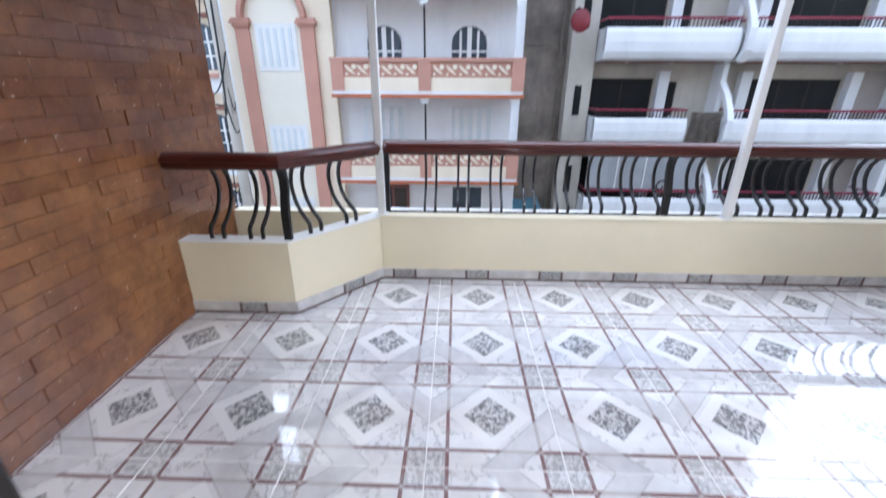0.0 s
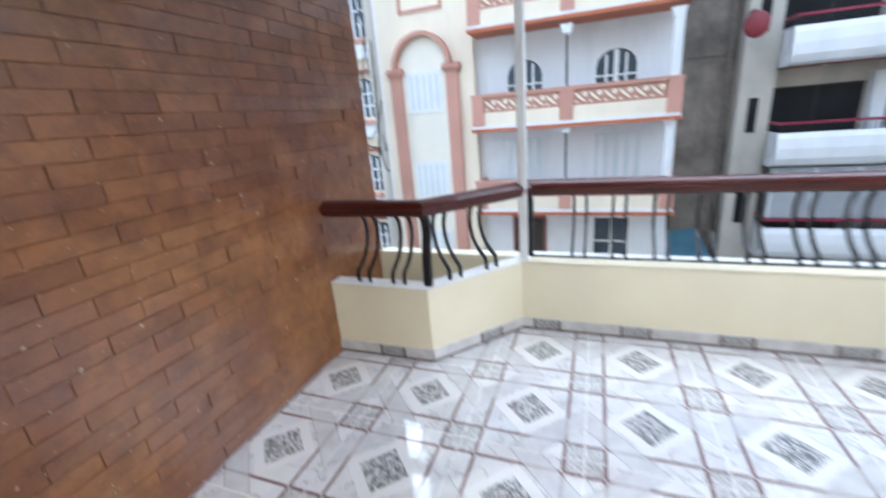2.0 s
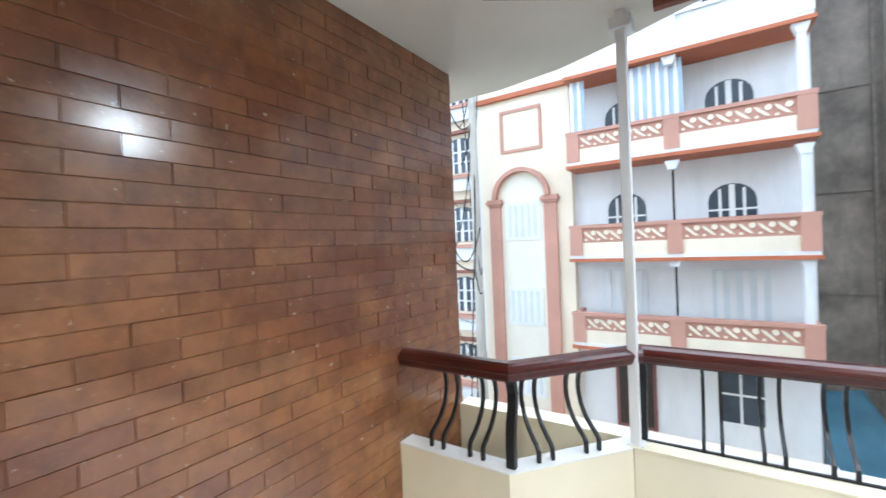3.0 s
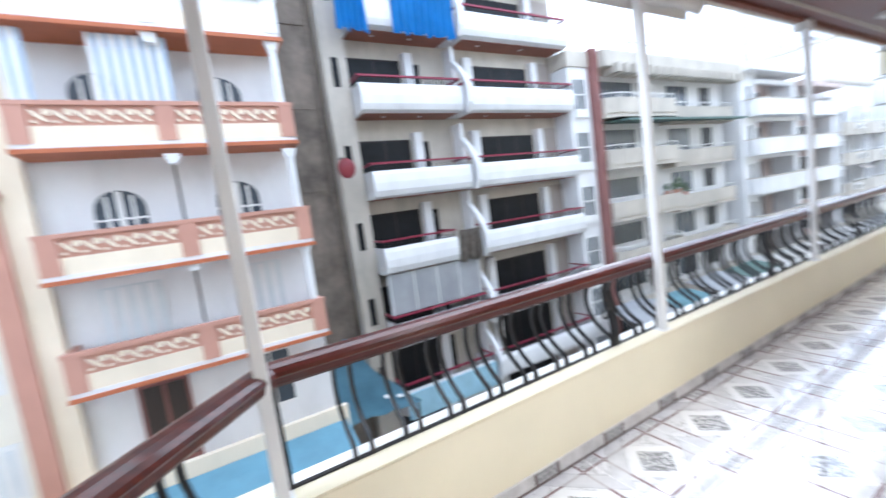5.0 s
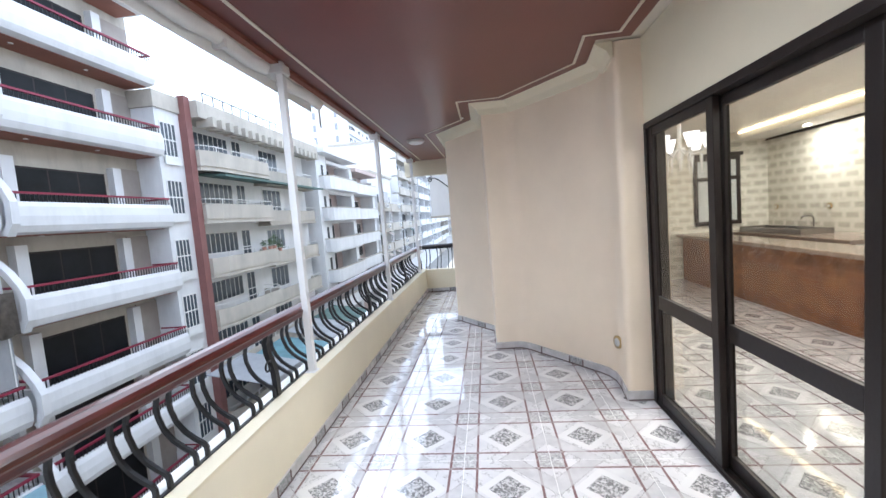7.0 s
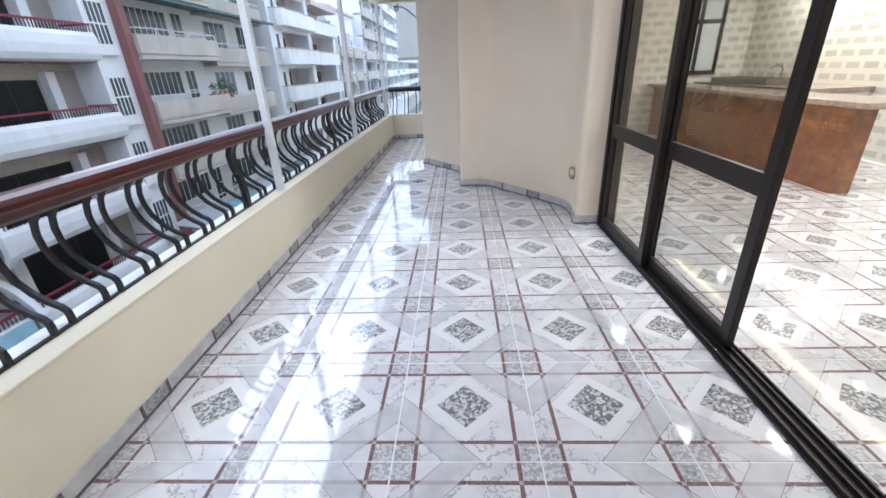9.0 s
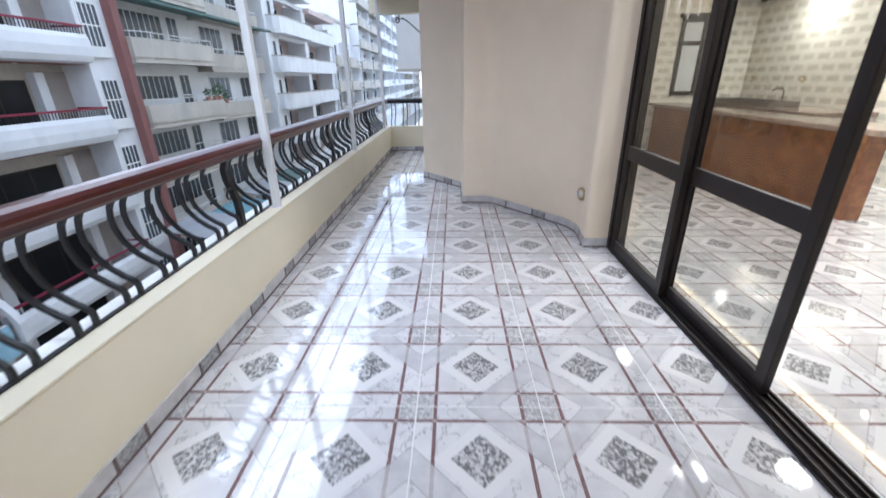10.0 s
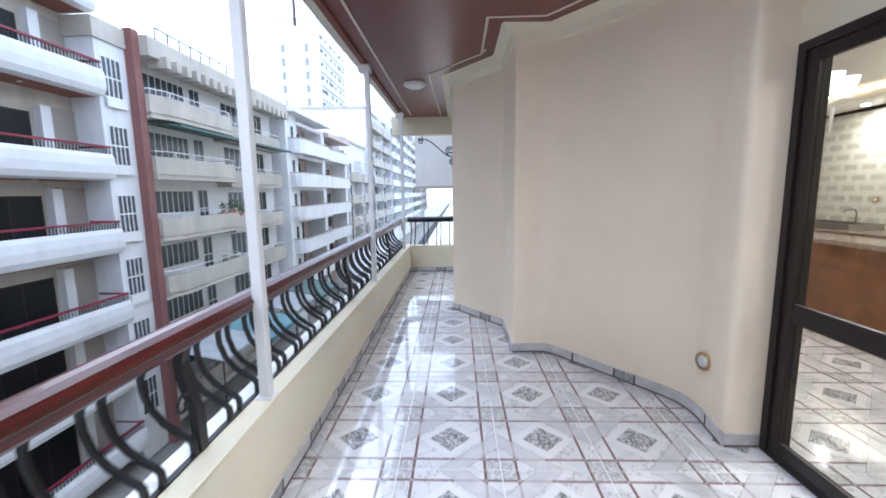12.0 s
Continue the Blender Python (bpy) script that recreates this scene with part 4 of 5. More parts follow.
def round_balcony(parent, x0, x1, yf, yw, zr, cloth=False):
    """White balcony with a bulging front, a red top rail, and a brown soffit."""
    zt = zr - 0.28
    out = [(yw, zt - 1.02), (yf + 0.35, zt - 1.02), (yf + 0.12, zt - 0.95), (yf + 0.02, zt - 0.75), (yf, zt - 0.45), (yf + 0.03, zt - 0.15), (yf + 0.1, zt), (yf + 0.24, zt), (yf + 0.24, zt - 0.75), (yw, zt - 0.75)]
    b = part("balcony", profile_x(bmesh.new(), x0, x1, out), M_WHITE, parent)
    part("soffit", boxed(x0 + 0.15, yf + 0.4, zt - 1.05, x1 - 0.15, yw - 0.02, zt - 1.022), M_SOFFIT, b)
    part("cheek", boxed(x0, yf + 0.12, zt - 0.74, x0 + 0.14, yw, zt), M_WHITE, b)
    part("cheek", boxed(x1 - 0.14, yf + 0.12, zt - 0.74, x1, yw, zt), M_WHITE, b)
    part("top_rail", sweep(bmesh.new(), [(x0 + 0.06, yw - 0.1, zr), (x0 + 0.06, yf + 0.16, zr), (x1 - 0.06, yf + 0.16, zr), (x1 - 0.06, yw - 0.1, zr)], [(-0.05, -0.035), (0.05, -0.035), (0.05, 0.035), (-0.05, 0.035)]), M_RED, b)
    n = max(3, int((x1 - x0) / 0.13))
    for i in range(n + 1):
        x = x0 + 0.06 + (x1 - x0 - 0.12) * i / n
        part("baluster", boxed(x - 0.012, yf + 0.148, zt, x + 0.012, yf + 0.172, zr - 0.03), M_IRON, b)
    return b


def hung_cloth(name, x0, x1, y, z0, z1, material, label, category="cloth", waves=5):
    """A cloth hanging in soft folds."""
    bm = bmesh.new()
    n = waves * 6
    cols = []
    for i in range(n + 1):
        x = x0 + (x1 - x0) * i / n
        row = []
        for j in range(5):
            f = j / 4
            dy = 0.07 * math.sin(2 * math.pi * waves * i / n + 0.6 * j) * (0.4 + f)
            row.append(bm.verts.new((x + 0.05 * math.sin(3 * f + i), y + dy, z1 - (z1 - z0) * f - 0.05 * math.sin(i * 0.7) * f)))
        cols.append(row)
    for c0, c1 in zip(cols, cols[1:]):
        for j in range(4):
            bm.faces.new((c0[j], c1[j], c1[j + 1], c0[j + 1]))
    bmesh.ops.solidify(bm, geom=bm.faces[:], thickness=0.012)
    o = tagged(new(name, mesh_of(name, bm, material, True)), label, category)
    return o


def white_house():
    """House of white bulging balconies with red rails."""
    o = house("apartment_house", 12, 14, "white apartment house with bulging balconies and red rails")
    yw, yf = 13.9, 12.5
    # walls carried up beyond view so the floor mirrors no sky above them
    part("wall", boxed(6.0, yw, STREET, 18.3, 26, 24.2), M_BEIGE, o)
    part("side_wing", boxed(5.95, yw - 0.6, STREET, 6.85, 26, 24.2), M_BEIGE, o)
    part("roof", boxed(5.2, yw - 0.2, 24.2, 18.4, 26, 24.5), M_WHITE, o)
    # the highest balconies are unseen additions on the sky-blocking storeys
    for zr in (21.8, 18.8, 15.8, 12.8, 9.75, 6.71, 3.52, 0.61, -2.35, -5.1, -8.0):
        zf = zr - 0.95
        left_end = 10.2 if zr == 0.61 else 11.35
        b = round_balcony(o, 6.9, left_end, yf, yw, zr)
        if zr == -5.1:
            part("blue_front", boxed(6.95, yf - 0.06, zr - 1.35, 11.3, yf + 0.02, zr - 0.32), M_PALE_BLUE, b, "pale blue painted balcony front")
        if zr == 0.61:
            part("slab_end", boxed(10.2, yf + 0.3, zr - 1.3, 11.4, yw, zr - 1.05), M_BEIGE, o)
        round_balcony(o, 11.75, 18.0, yf, yw, zr)
        s = bmesh.new()
        sweep(s, [(11.55, yf + 0.1, zr - 1.3), (11.55, yf - 0.12, zr - 0.95), (11.55, yf - 0.14, zr - 0.35), (11.55, yf + 0.02, zr), (11.55, yf + 0.35, zr + 0.45), (11.55, yf + 0.8, zr + 0.85), (11.55, yf + 1.25, zr + 1.1)],
              [(-0.1, -0.11), (0.1, -0.11), (0.1, 0.11), (-0.1, 0.11)], Vector((1, 0, 0)))
        part("divider", s, M_WHITE, o)
        part("divider_wall", boxed(11.46, yf + 0.75, zr - 1.3, 11.64, yw, zr + 1.55), M_WHITE, o)
        window(o, 7.0, 9.3, zf, zf + 2.0, yw, panes=2, frame_m=M_ALU)
        window(o, 9.85, 10.2, zf + 0.3, zf + 1.9, yw, panes=1, frame_m=M_ALU)
        window(o, 12.9, 16.2, zf, zf + 2.0, yw, panes=3, frame_m=M_ALU)
        part("side_window", boxed(6.25, yw - 0.63, zf + 0.7, 6.5, yw - 0.59, zf + 1.75), M_DARK, o)
        for x in (8.0, 9.6, 13.0, 15.5):
            part("soffit_lamp", cyl(bmesh.new(), x, yf + 0.8, zr - 1.35, zr - 1.332, 0.07, n=8), M_DIFFUSER, o)
        for x in (9.4, 12.4, 16.35):
            part("post", boxed(x, yw - 0.3, zf - 0.1, x + 0.38, yw + 0.01, zf + 2.25), M_WHITE, o)
        part("taupe_panel", boxed(16.8, yw - 0.05, zf - 0.2, 18.25, yw + 0.01, zf + 2.3), M_TAUPE, o)
    enc = part("enclosed_front", boxed(6.95, yf + 0.25, -2.3, 11.3, yf + 0.31, -0.72), M_SHEET, o, "grey sheeted enclosed balcony front")
    for i in range(5):
        part("sheet_joint", boxed(7.0 + i * 1.05, yf + 0.235, -2.3, 7.04 + i * 1.05, yf + 0.249, -0.75), M_FRAME, enc)


white_house()
hung_cloth("hanging_cloth", 6.35, 7.5, 12.38, 8.15, 10.4, M_BLUE_CLOTH, "bright blue cloth hung over a white balcony")
hung_cloth("hanging_cloth", 8.5, 11.3, 12.38, 8.2, 10.4, M_BLUE_CLOTH, "bright blue cloth hung over a white balcony", waves=9)
hung_cloth("hanging_rug", 10.25, 11.38, 12.5, -0.75, 0.55, M_BARK, "patterned brown rug hung between two balconies", "rug", 3)


def red_dish():
    o = thing("satellite_dish", 6.0, 12.6, 3.4, "round red satellite dish on a wall arm", "satellite dish")
    bm = bmesh.new()
    bmesh.ops.create_uvsphere(bm, u_segments=16, v_segments=8, radius=0.33)
    for v in bm.verts:
        v.co = Vector((6.0 + v.co.x, 12.6 + v.co.y * 0.35, 3.42 + v.co.z * 1.1))
    part("bowl", bm, M_DISH, o, "faded red bowl", True)
    part("arm", sweep(bmesh.new(), [(6.0, 12.65, 3.6), (6.0, 12.9, 3.85), (6.0, 13.32, 3.85)], ring(0.03, 6), Vector((1, 0, 0))), M_IRON, o)


red_dish()


def beige_house():
    """Beige house with angular balconies, grid windows and a brown corner column."""
    o = house("apartment_house", 26, 14, "beige apartment house with angular balconies and white grid windows")
    yw = 13.4
    part("wall", boxed(20.0, yw, STREET, 33.8, 24, 7.5), M_WHITE, o)
    part("wing", boxed(17.9, 12.75, STREET, 20.0, 24, 7.6), M_WHITE, o)
    part("wing_parapet", boxed(17.8, 12.65, 7.6, 19.37, 24, 8.35), M_BEIGE, o)
    part("column", boxed(19.38, 12.38, STREET, 19.78, 12.75, 8.45), M_BROWN, o, "brown-red painted corner column")
    eave = part("eave", boxed(19.76, 12.0, 7.5, 33.9, 24, 8.3), M_BEIGE, o)
    for i in range(19):
        part("eave_block", boxed(20.4 + i * 0.7, 11.7, 7.15, 20.7 + i * 0.7, 12.6, 7.62), M_BEIGE, eave)
    for i in range(10):
        part("roof_rail_post", boxed(20.4 + i * 0.8, 12.1, 8.3, 20.44 + i * 0.8, 12.14, 8.85), M_IRON, eave)
    part("roof_rail", boxed(20.4, 12.1, 8.8, 27.7, 12.14, 8.85), M_IRON, eave)
    for zt in (5.95, 3.32, 0.58, -2.05, -4.75, -7.4):
        zb = zt - 0.95
        near = [(19.86, yw), (19.86, 12.25), (20.6, 11.95), (25.6, 11.95), (26.2, 12.5), (26.2, yw)]
        farp = [(26.4, yw), (26.4, 12.6), (33.4, 12.6), (33.4, yw)]
        for k, pts in enumerate((near, farp)):
            dz = -0.25 * k
            b = part("balcony", prism(bmesh.new(), pts, zb + dz, zb + 0.18 + dz), M_BEIGE, o)
            path = [(x, y, zb + 0.18 + dz) for x, y in pts]
            part("front", sweep(bmesh.new(), path, [(-0.06, 0.0), (0.06, 0.0), (0.06, 0.77), (-0.06, 0.77)]), M_BEIGE, b)
            part("moulding", sweep(bmesh.new(), [(x, y, zb - 0.05 + dz) for x, y in pts], [(-0.1, 0.0), (0.1, 0.0), (0.1, 0.12), (-0.1, 0.12)]), M_BEIGE, b)
            part("rail", sweep(bmesh.new(), [(x, y, zt + 0.22 + dz) for x, y in pts], [(-0.02, 0.0), (0.02, 0.0), (0.02, 0.04), (-0.02, 0.04)]), M_FRAME, b)
            for x in [pts[1][0] + 0.9 + 1.2 * q for q in range(int((pts[-2][0] - pts[1][0]) / 1.2))]:
                part("rail_post", boxed(x - 0.02, pts[2][1] - 0.02, zt + dz, x + 0.02, pts[2][1] + 0.02, zt + 0.22 + dz), M_FRAME, b)
        zf = zb + 0.2
        window(o, 21.0, 23.9, zf + 0.85, zf + 2.05, yw, panes=7, glass=M_BLUE_GLASS)
        window(o, 24.3, 25.2, zf, zf + 2.1, yw, panes=2, rows=2, glass=M_BLUE_GLASS)
        window(o, 27.2, 29.6, zf + 0.5, zf + 2.0, yw, panes=4, glass=M_BLUE_GLASS)
        window(o, 31.0, 32.4, zf + 0.6, zf + 2.0, yw, panes=2)
        window(o, 18.1, 19.05, zf + 0.25, zf + 1.85, 12.75, panes=4, rows=2, glass=M_BLUE_GLASS)
        part("window_grille", boxed(18.1, 12.6, zf - 0.1, 19.05, 12.66, zf + 0.3), M_FRAME, o)
    part("awning", profile_x(bmesh.new(), 20.6, 33.2, [(13.3, 4.98), (11.5, 4.8), (11.5, 4.68), (13.3, 4.88)]), M_GREEN, o, "dark green rolled awning")


beige_house()


def potted_plant(x, y, z, h, seed):
    o = thing("potted_plant", x, y, z, "leafy green plant in a clay pot on a balcony ledge", "potted plant", "balcony plants")
    part("pot", cone(bmesh.new(), x, y, z, z + 0.22, 0.1, 0.15, 10), M_SALMON, o)
    r = random.Random(seed)
    bm = bmesh.new()
    for i in range(70):
        a, e, d = r.uniform(0, 6.28), r.uniform(0.1, 1.4), r.uniform(0.3, 1.0)
        c = Vector((x + math.cos(a) * math.cos(e) * h * 0.55 * d, y + math.sin(a) * math.cos(e) * h * 0.55 * d, z + 0.22 + math.sin(e) * h * d))
        t = Vector((r.uniform(-1, 1), r.uniform(-1, 1), r.uniform(-0.6, 0.6))).normalized()
        u = t.orthogonal().normalized()
        w = r.uniform(0.05, 0.11)
        bm.faces.new([bm.verts.new(c + q) for q in (-t * w, u * w * 0.45, t * w, -u * w * 0.45)])
    part("leaves", bm, M_LEAF, o)


for i, (x, h) in enumerate(((25.0, 0.5), (25.5, 0.75), (24.3, 0.45), (26.7, 0.9), (27.3, 0.6))):
    potted_plant(x, 12.0 if x < 26 else 12.6, 0.55 if x < 26 else 0.3, h, i)

def cyl_y(x, y, z, r):
    return sweep(bmesh.new(), [(x, y, z), (x, y + 0.03, z)], ring(r, 14))


def plain_house(x0, x1, yf, yw, top, floors, wall_m, band_m, label, wins, depth=10, breaks=1):
    """Apartment house with straight balcony bands and grid windows."""
    o = house("apartment_house", (x0 + x1) / 2, yw + 2, label)
    part("wall", boxed(x0, yw, STREET, x1, yw + depth, top), wall_m, o)
    part("roof", boxed(x0 - 0.15, yw - 0.3, top, x1 + 0.15, yw + depth, top + 0.3), band_m, o)
    hrng = random.Random(int(x0 * 10 + top))
    for z in floors:
        seg = (x1 - x0) / breaks
        for k in range(breaks + 1):
            fx = min(max(x0 + k * seg, x0 + 0.12), x1 - 0.12)
            part("fin_wall", boxed(fx - 0.11, yf + 0.25, z, fx + 0.11, yw, z + 2.55), wall_m, o)
        if x1 < 130:
            for k in range(breaks):
                ax = hrng.uniform(x0 + k * seg + 0.6, x0 + (k + 1) * seg - 1.8)
                if hrng.random() < 0.45:
                    unit = part("air_conditioner", boxed(ax, yf - 0.32, z + 0.15, ax + 0.8, yf - 0.002, z + 0.7, bevel=0.02), M_FRAME, o)
                    part("grille", cyl_y(ax + 0.3, yf - 0.345, z + 0.42, 0.2), M_IRON, unit)
                if hrng.random() < 0.4:
                    bx = hrng.uniform(x0 + k * seg + 0.5, x0 + (k + 1) * seg - 2.2)
                    part("awning_strip", profile_x(bmesh.new(), bx, bx + 1.7, [(yf + 0.1, z + 2.35), (yf - 0.5, z + 2.0), (yf - 0.5, z + 1.95), (yf + 0.1, z + 2.3)]), hrng.choice((M_GREEN, M_SHEET, M_TAUPE)), o)
                # a thin dark sheet on the wall paints a recess's shade
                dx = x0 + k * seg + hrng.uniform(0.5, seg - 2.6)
                part("recess_shade_panel", boxed(dx, yw - 0.045, z + 0.02, dx + hrng.uniform(1.1, 2.0), yw - 0.036, z + 2.15), M_DARK, o)
        for k in range(breaks):
            a, b = x0 + k * seg + 0.3, x0 + (k + 1) * seg - 0.3
            bal = part("balcony", boxed(a, yf, z - 0.25, b, yw, z), band_m, o)
            part("front", boxed(a, yf, z, b, yf + 0.12, z + 0.85), band_m, bal)
            part("side", boxed(a, yf + 0.12, z, a + 0.12, yw, z + 0.85), band_m, bal)
            part("side", boxed(b - 0.12, yf + 0.12, z, b, yw, z + 0.85), band_m, bal)
            part("rail", boxed(a, yf + 0.03, z + 1.0, b, yf + 0.09, z + 1.05), M_FRAME, bal)
            part("moulding", boxed(a - 0.05, yf - 0.05, z - 0.32, b + 0.05, yf + 0.2, z - 0.2), band_m, bal)
        for i in range(wins):
            w = (x1 - x0) / wins
            xa = x0 + i * w + w * 0.18
            if i % 2 == 0:
                window(o, xa, xa + w * 0.6, z + 0.75, z + 2.05, yw, panes=3, rows=2)
            else:
                window(o, xa, xa + w * 0.32, z + 0.05, z + 2.1, yw, panes=2, glass=M_DARK)
    return o


def loggia_house(x0):
    """White house with deep pink loggias behind rounded-off balcony fronts, in two stepped bays."""
    o = house("apartment_house", x0 + 8, 14, "white apartment house with deep pinkish loggias and balcony fronts")
    floors = (5.1, 2.4, -0.3, -3.0, -5.7)
    part("wall", boxed(x0, 13.9, STREET, x0 + 17.2, 24, 7.9), M_PINK, o)
    part("flank", boxed(x0, 12.4, STREET, x0 + 2.3, 13.899, 8.0), M_WHITE, o)
    part("pier", boxed(x0 + 8.2, 12.3, STREET, x0 + 9.1, 13.899, 7.6), M_WHITE, o)
    part("pier", boxed(x0 + 16.3, 12.3, STREET, x0 + 17.2, 13.899, 6.6), M_WHITE, o)
    roof = part("roof", boxed(x0 - 0.2, 11.5, 7.9, x0 + 8.9, 24, 8.35), M_WHITE, o)
    part("roof_room", boxed(x0 + 3, 15, 8.35, x0 + 7, 20, 10.4), M_WHITE, roof)
    part("low_roof", boxed(x0 + 8.9, 11.8, 7.2, x0 + 17.3, 24, 7.6), M_PINK, o, "faded pink roof edge")
    for k, z in enumerate(floors):
        for a, b, yf in ((x0 + 0.5, x0 + 8.5, 11.4), (x0 + 8.7, x0 + 17.0, 11.75)):
            corner = [(a, 12.39), (a, yf + 0.5), (a + 0.3, yf + 0.12), (a + 0.8, yf), (b - 0.8, yf), (b - 0.3, yf + 0.12), (b, yf + 0.5), (b, 12.29)]
            bal = part("balcony", prism(bmesh.new(), corner + [(b, 13.89), (a + 1.81, 13.89), (a + 1.81, 12.39)] if a < x0 + 1 else corner + [(b, 12.29), (a + 0.45, 12.29)], z - 0.22, z), M_WHITE, o)
            part("front", sweep(bmesh.new(), [(x, y + 0.07, z) for x, y in corner], [(-0.07, 0.0), (0.07, 0.0), (0.07, 0.88), (-0.07, 0.88)]), M_WHITE, bal)
            part("coping", sweep(bmesh.new(), [(x, y + 0.07, z + 0.88) for x, y in corner], [(-0.1, 0.0), (0.1, 0.0), (0.1, 0.08), (-0.1, 0.08)]), M_BEIGE, bal)
        part("lintel", boxed(x0 + 2.3, 12.35, z + 2.2, x0 + 8.2, 12.7, z + 2.5), M_WHITE, o)
        part("floor_slab", boxed(x0 + 9.1, 12.35, z - 0.2, x0 + 16.3, 13.89, z), M_WHITE, o)
        window(o, x0 + 0.95, x0 + 1.55, z + 0.5, z + 2.0, 12.4, panes=1)
        window(o, x0 + 4.2, x0 + 6.6, z + 0.05, z + 2.1, 13.9, panes=2)
        window(o, x0 + 10.4, x0 + 12.0, z + 0.05, z + 2.1, 13.9, panes=2)
        window(o, x0 + 13.4, x0 + 15.4, z + 0.8, z + 2.0, 13.9, panes=3)


loggia_house(34.3)
X = 52.4
specs = [(13, M_WHITE, M_BEIGE, 8.2, "white weathered apartment house with stacked balconies"),
         (18, M_WHITE, M_BEIGE, 14.5, "tall faded apartment house with balconies"), (16, M_WHITE, M_WHITE, 17.0, "tall beige apartment house far along the street"),
         (20, M_WHITE, M_WHITE, 22.0, "tall white apartment block far along the street"), (24, M_BEIGE, M_WHITE, 19.0, "distant pale apartment block"), (30, M_WHITE, M_BEIGE, 17.0, "distant hazy apartment block")]
for w, wm, bmat, top_z, label in specs:
    fl = []
    z = -5.0
    while z < top_z - 2.2:
        fl.append(z)
        z += 2.8
    plain_house(X, X + w, 12.0, 13.3, top_z, fl, wm, bmat, label, max(4, int(w / 3.2)), breaks=2)
    X += w + 1.0
# tall blocks behind, and the street's end
tower = plain_house(100, 122, 30.1, 30.5, 41, [3 * k for k in range(2, 13)], M_WHITE, M_WHITE, "tall white tower block behind the street", 6)
for k in range(11):
    for y in (33.0, 38.5):
        part("slit_window", boxed(99.9, y, 4.0 + 3 * k, 99.99, y + 0.7, 5.6 + 3 * k), M_SHEET, tower)


def cream_house():
    """Narrow view of a cream house with arched windows and salmon ledges."""
    o = house("apartment_house", -10, 13, "cream apartment house with small arched windows and salmon ledges")
    part("wall", boxed(-20, 12.2, STREET, -5.75, 22, 12.5), M_BUFF, o)
    part("corner_strip", boxed(-6.1, 12.1, STREET, -5.7, 12.199, 8.4), M_WHITE, o)
    for z in (8.3, 5.45, 2.6, -0.3, -3.1, -5.9):
        arched_window(o, -7.5, -6.25, z - 0.75, z + 0.7, 12.2)
        arched_window(o, -10.5, -9.25, z - 0.75, z + 0.7, 12.2)
        part("ledge", boxed(-19.9, 11.85, z - 1.0, -6.15, 12.199, z - 0.86), M_SALMON, o)
        part("ledge_panel", boxed(-19.9, 11.95, z - 1.5, -6.2, 12.199, z - 1.0), M_WHITE, o)
        part("hood", boxed(-7.7, 11.95, z + 0.85, -6.15, 12.199, z + 0.97), M_SOFFIT, o)


cream_house()
house_b = house("apartment_house", 4.8, 20, "rough grey unfinished block between the houses")
part("wall", boxed(4.35, 13.9, STREET, 5.94, 28, 15), M_GREY, house_b)
for z in (-3.2, -0.2, 2.8, 5.8, 8.8):
    part("floor_edge", boxed(4.36, 13.86, z, 5.93, 13.899, z + 0.2), M_GREY, house_b)
part("downpipe", cyl(bmesh.new(), 5.72, 13.84, STREET + 0.1, 15, 0.05, n=8), M_BARK, house_b)
plain_house(165, 200, -10, -9, 20, [3 * k for k in range(-1, 6)], M_BEIGE, M_WHITE, "apartment block closing the far end of the street", 8)


# ---- street things ----
def awning(x0, x1, y0, y1, z_hi, z_lo, material, label):
    o = thing("awning", (x0 + x1) / 2, y0, z_lo, label, "awning")
    part("sheet", profile_x(bmesh.new(), x0, x1, [(y1, z_hi), ((y0 + y1) / 2, (z_hi + z_lo) / 2 + 0.03), (y0, z_lo), (y0, z_lo - 0.04), ((y0 + y1) / 2, (z_hi + z_lo) / 2 - 0.01), (y1, z_hi - 0.04)]), material, o)
    part("valance", boxed(x0, y0 - 0.02, z_lo - 0.24, x1, y0 - 0.001, z_lo - 0.02), material, o)
    for x in (x0 + 0.05, x1 - 0.05):
        part("post", cyl(bmesh.new(), x, y0 + 0.06, STREET + 0.02, z_lo - 0.04, 0.03, n=8), M_IRON, o)


awning(-3.0, 3.9, 8.7, 9.78, -4.05, -4.4, M_BLUE, "faded blue tarpaulin awning below the terrace wall")


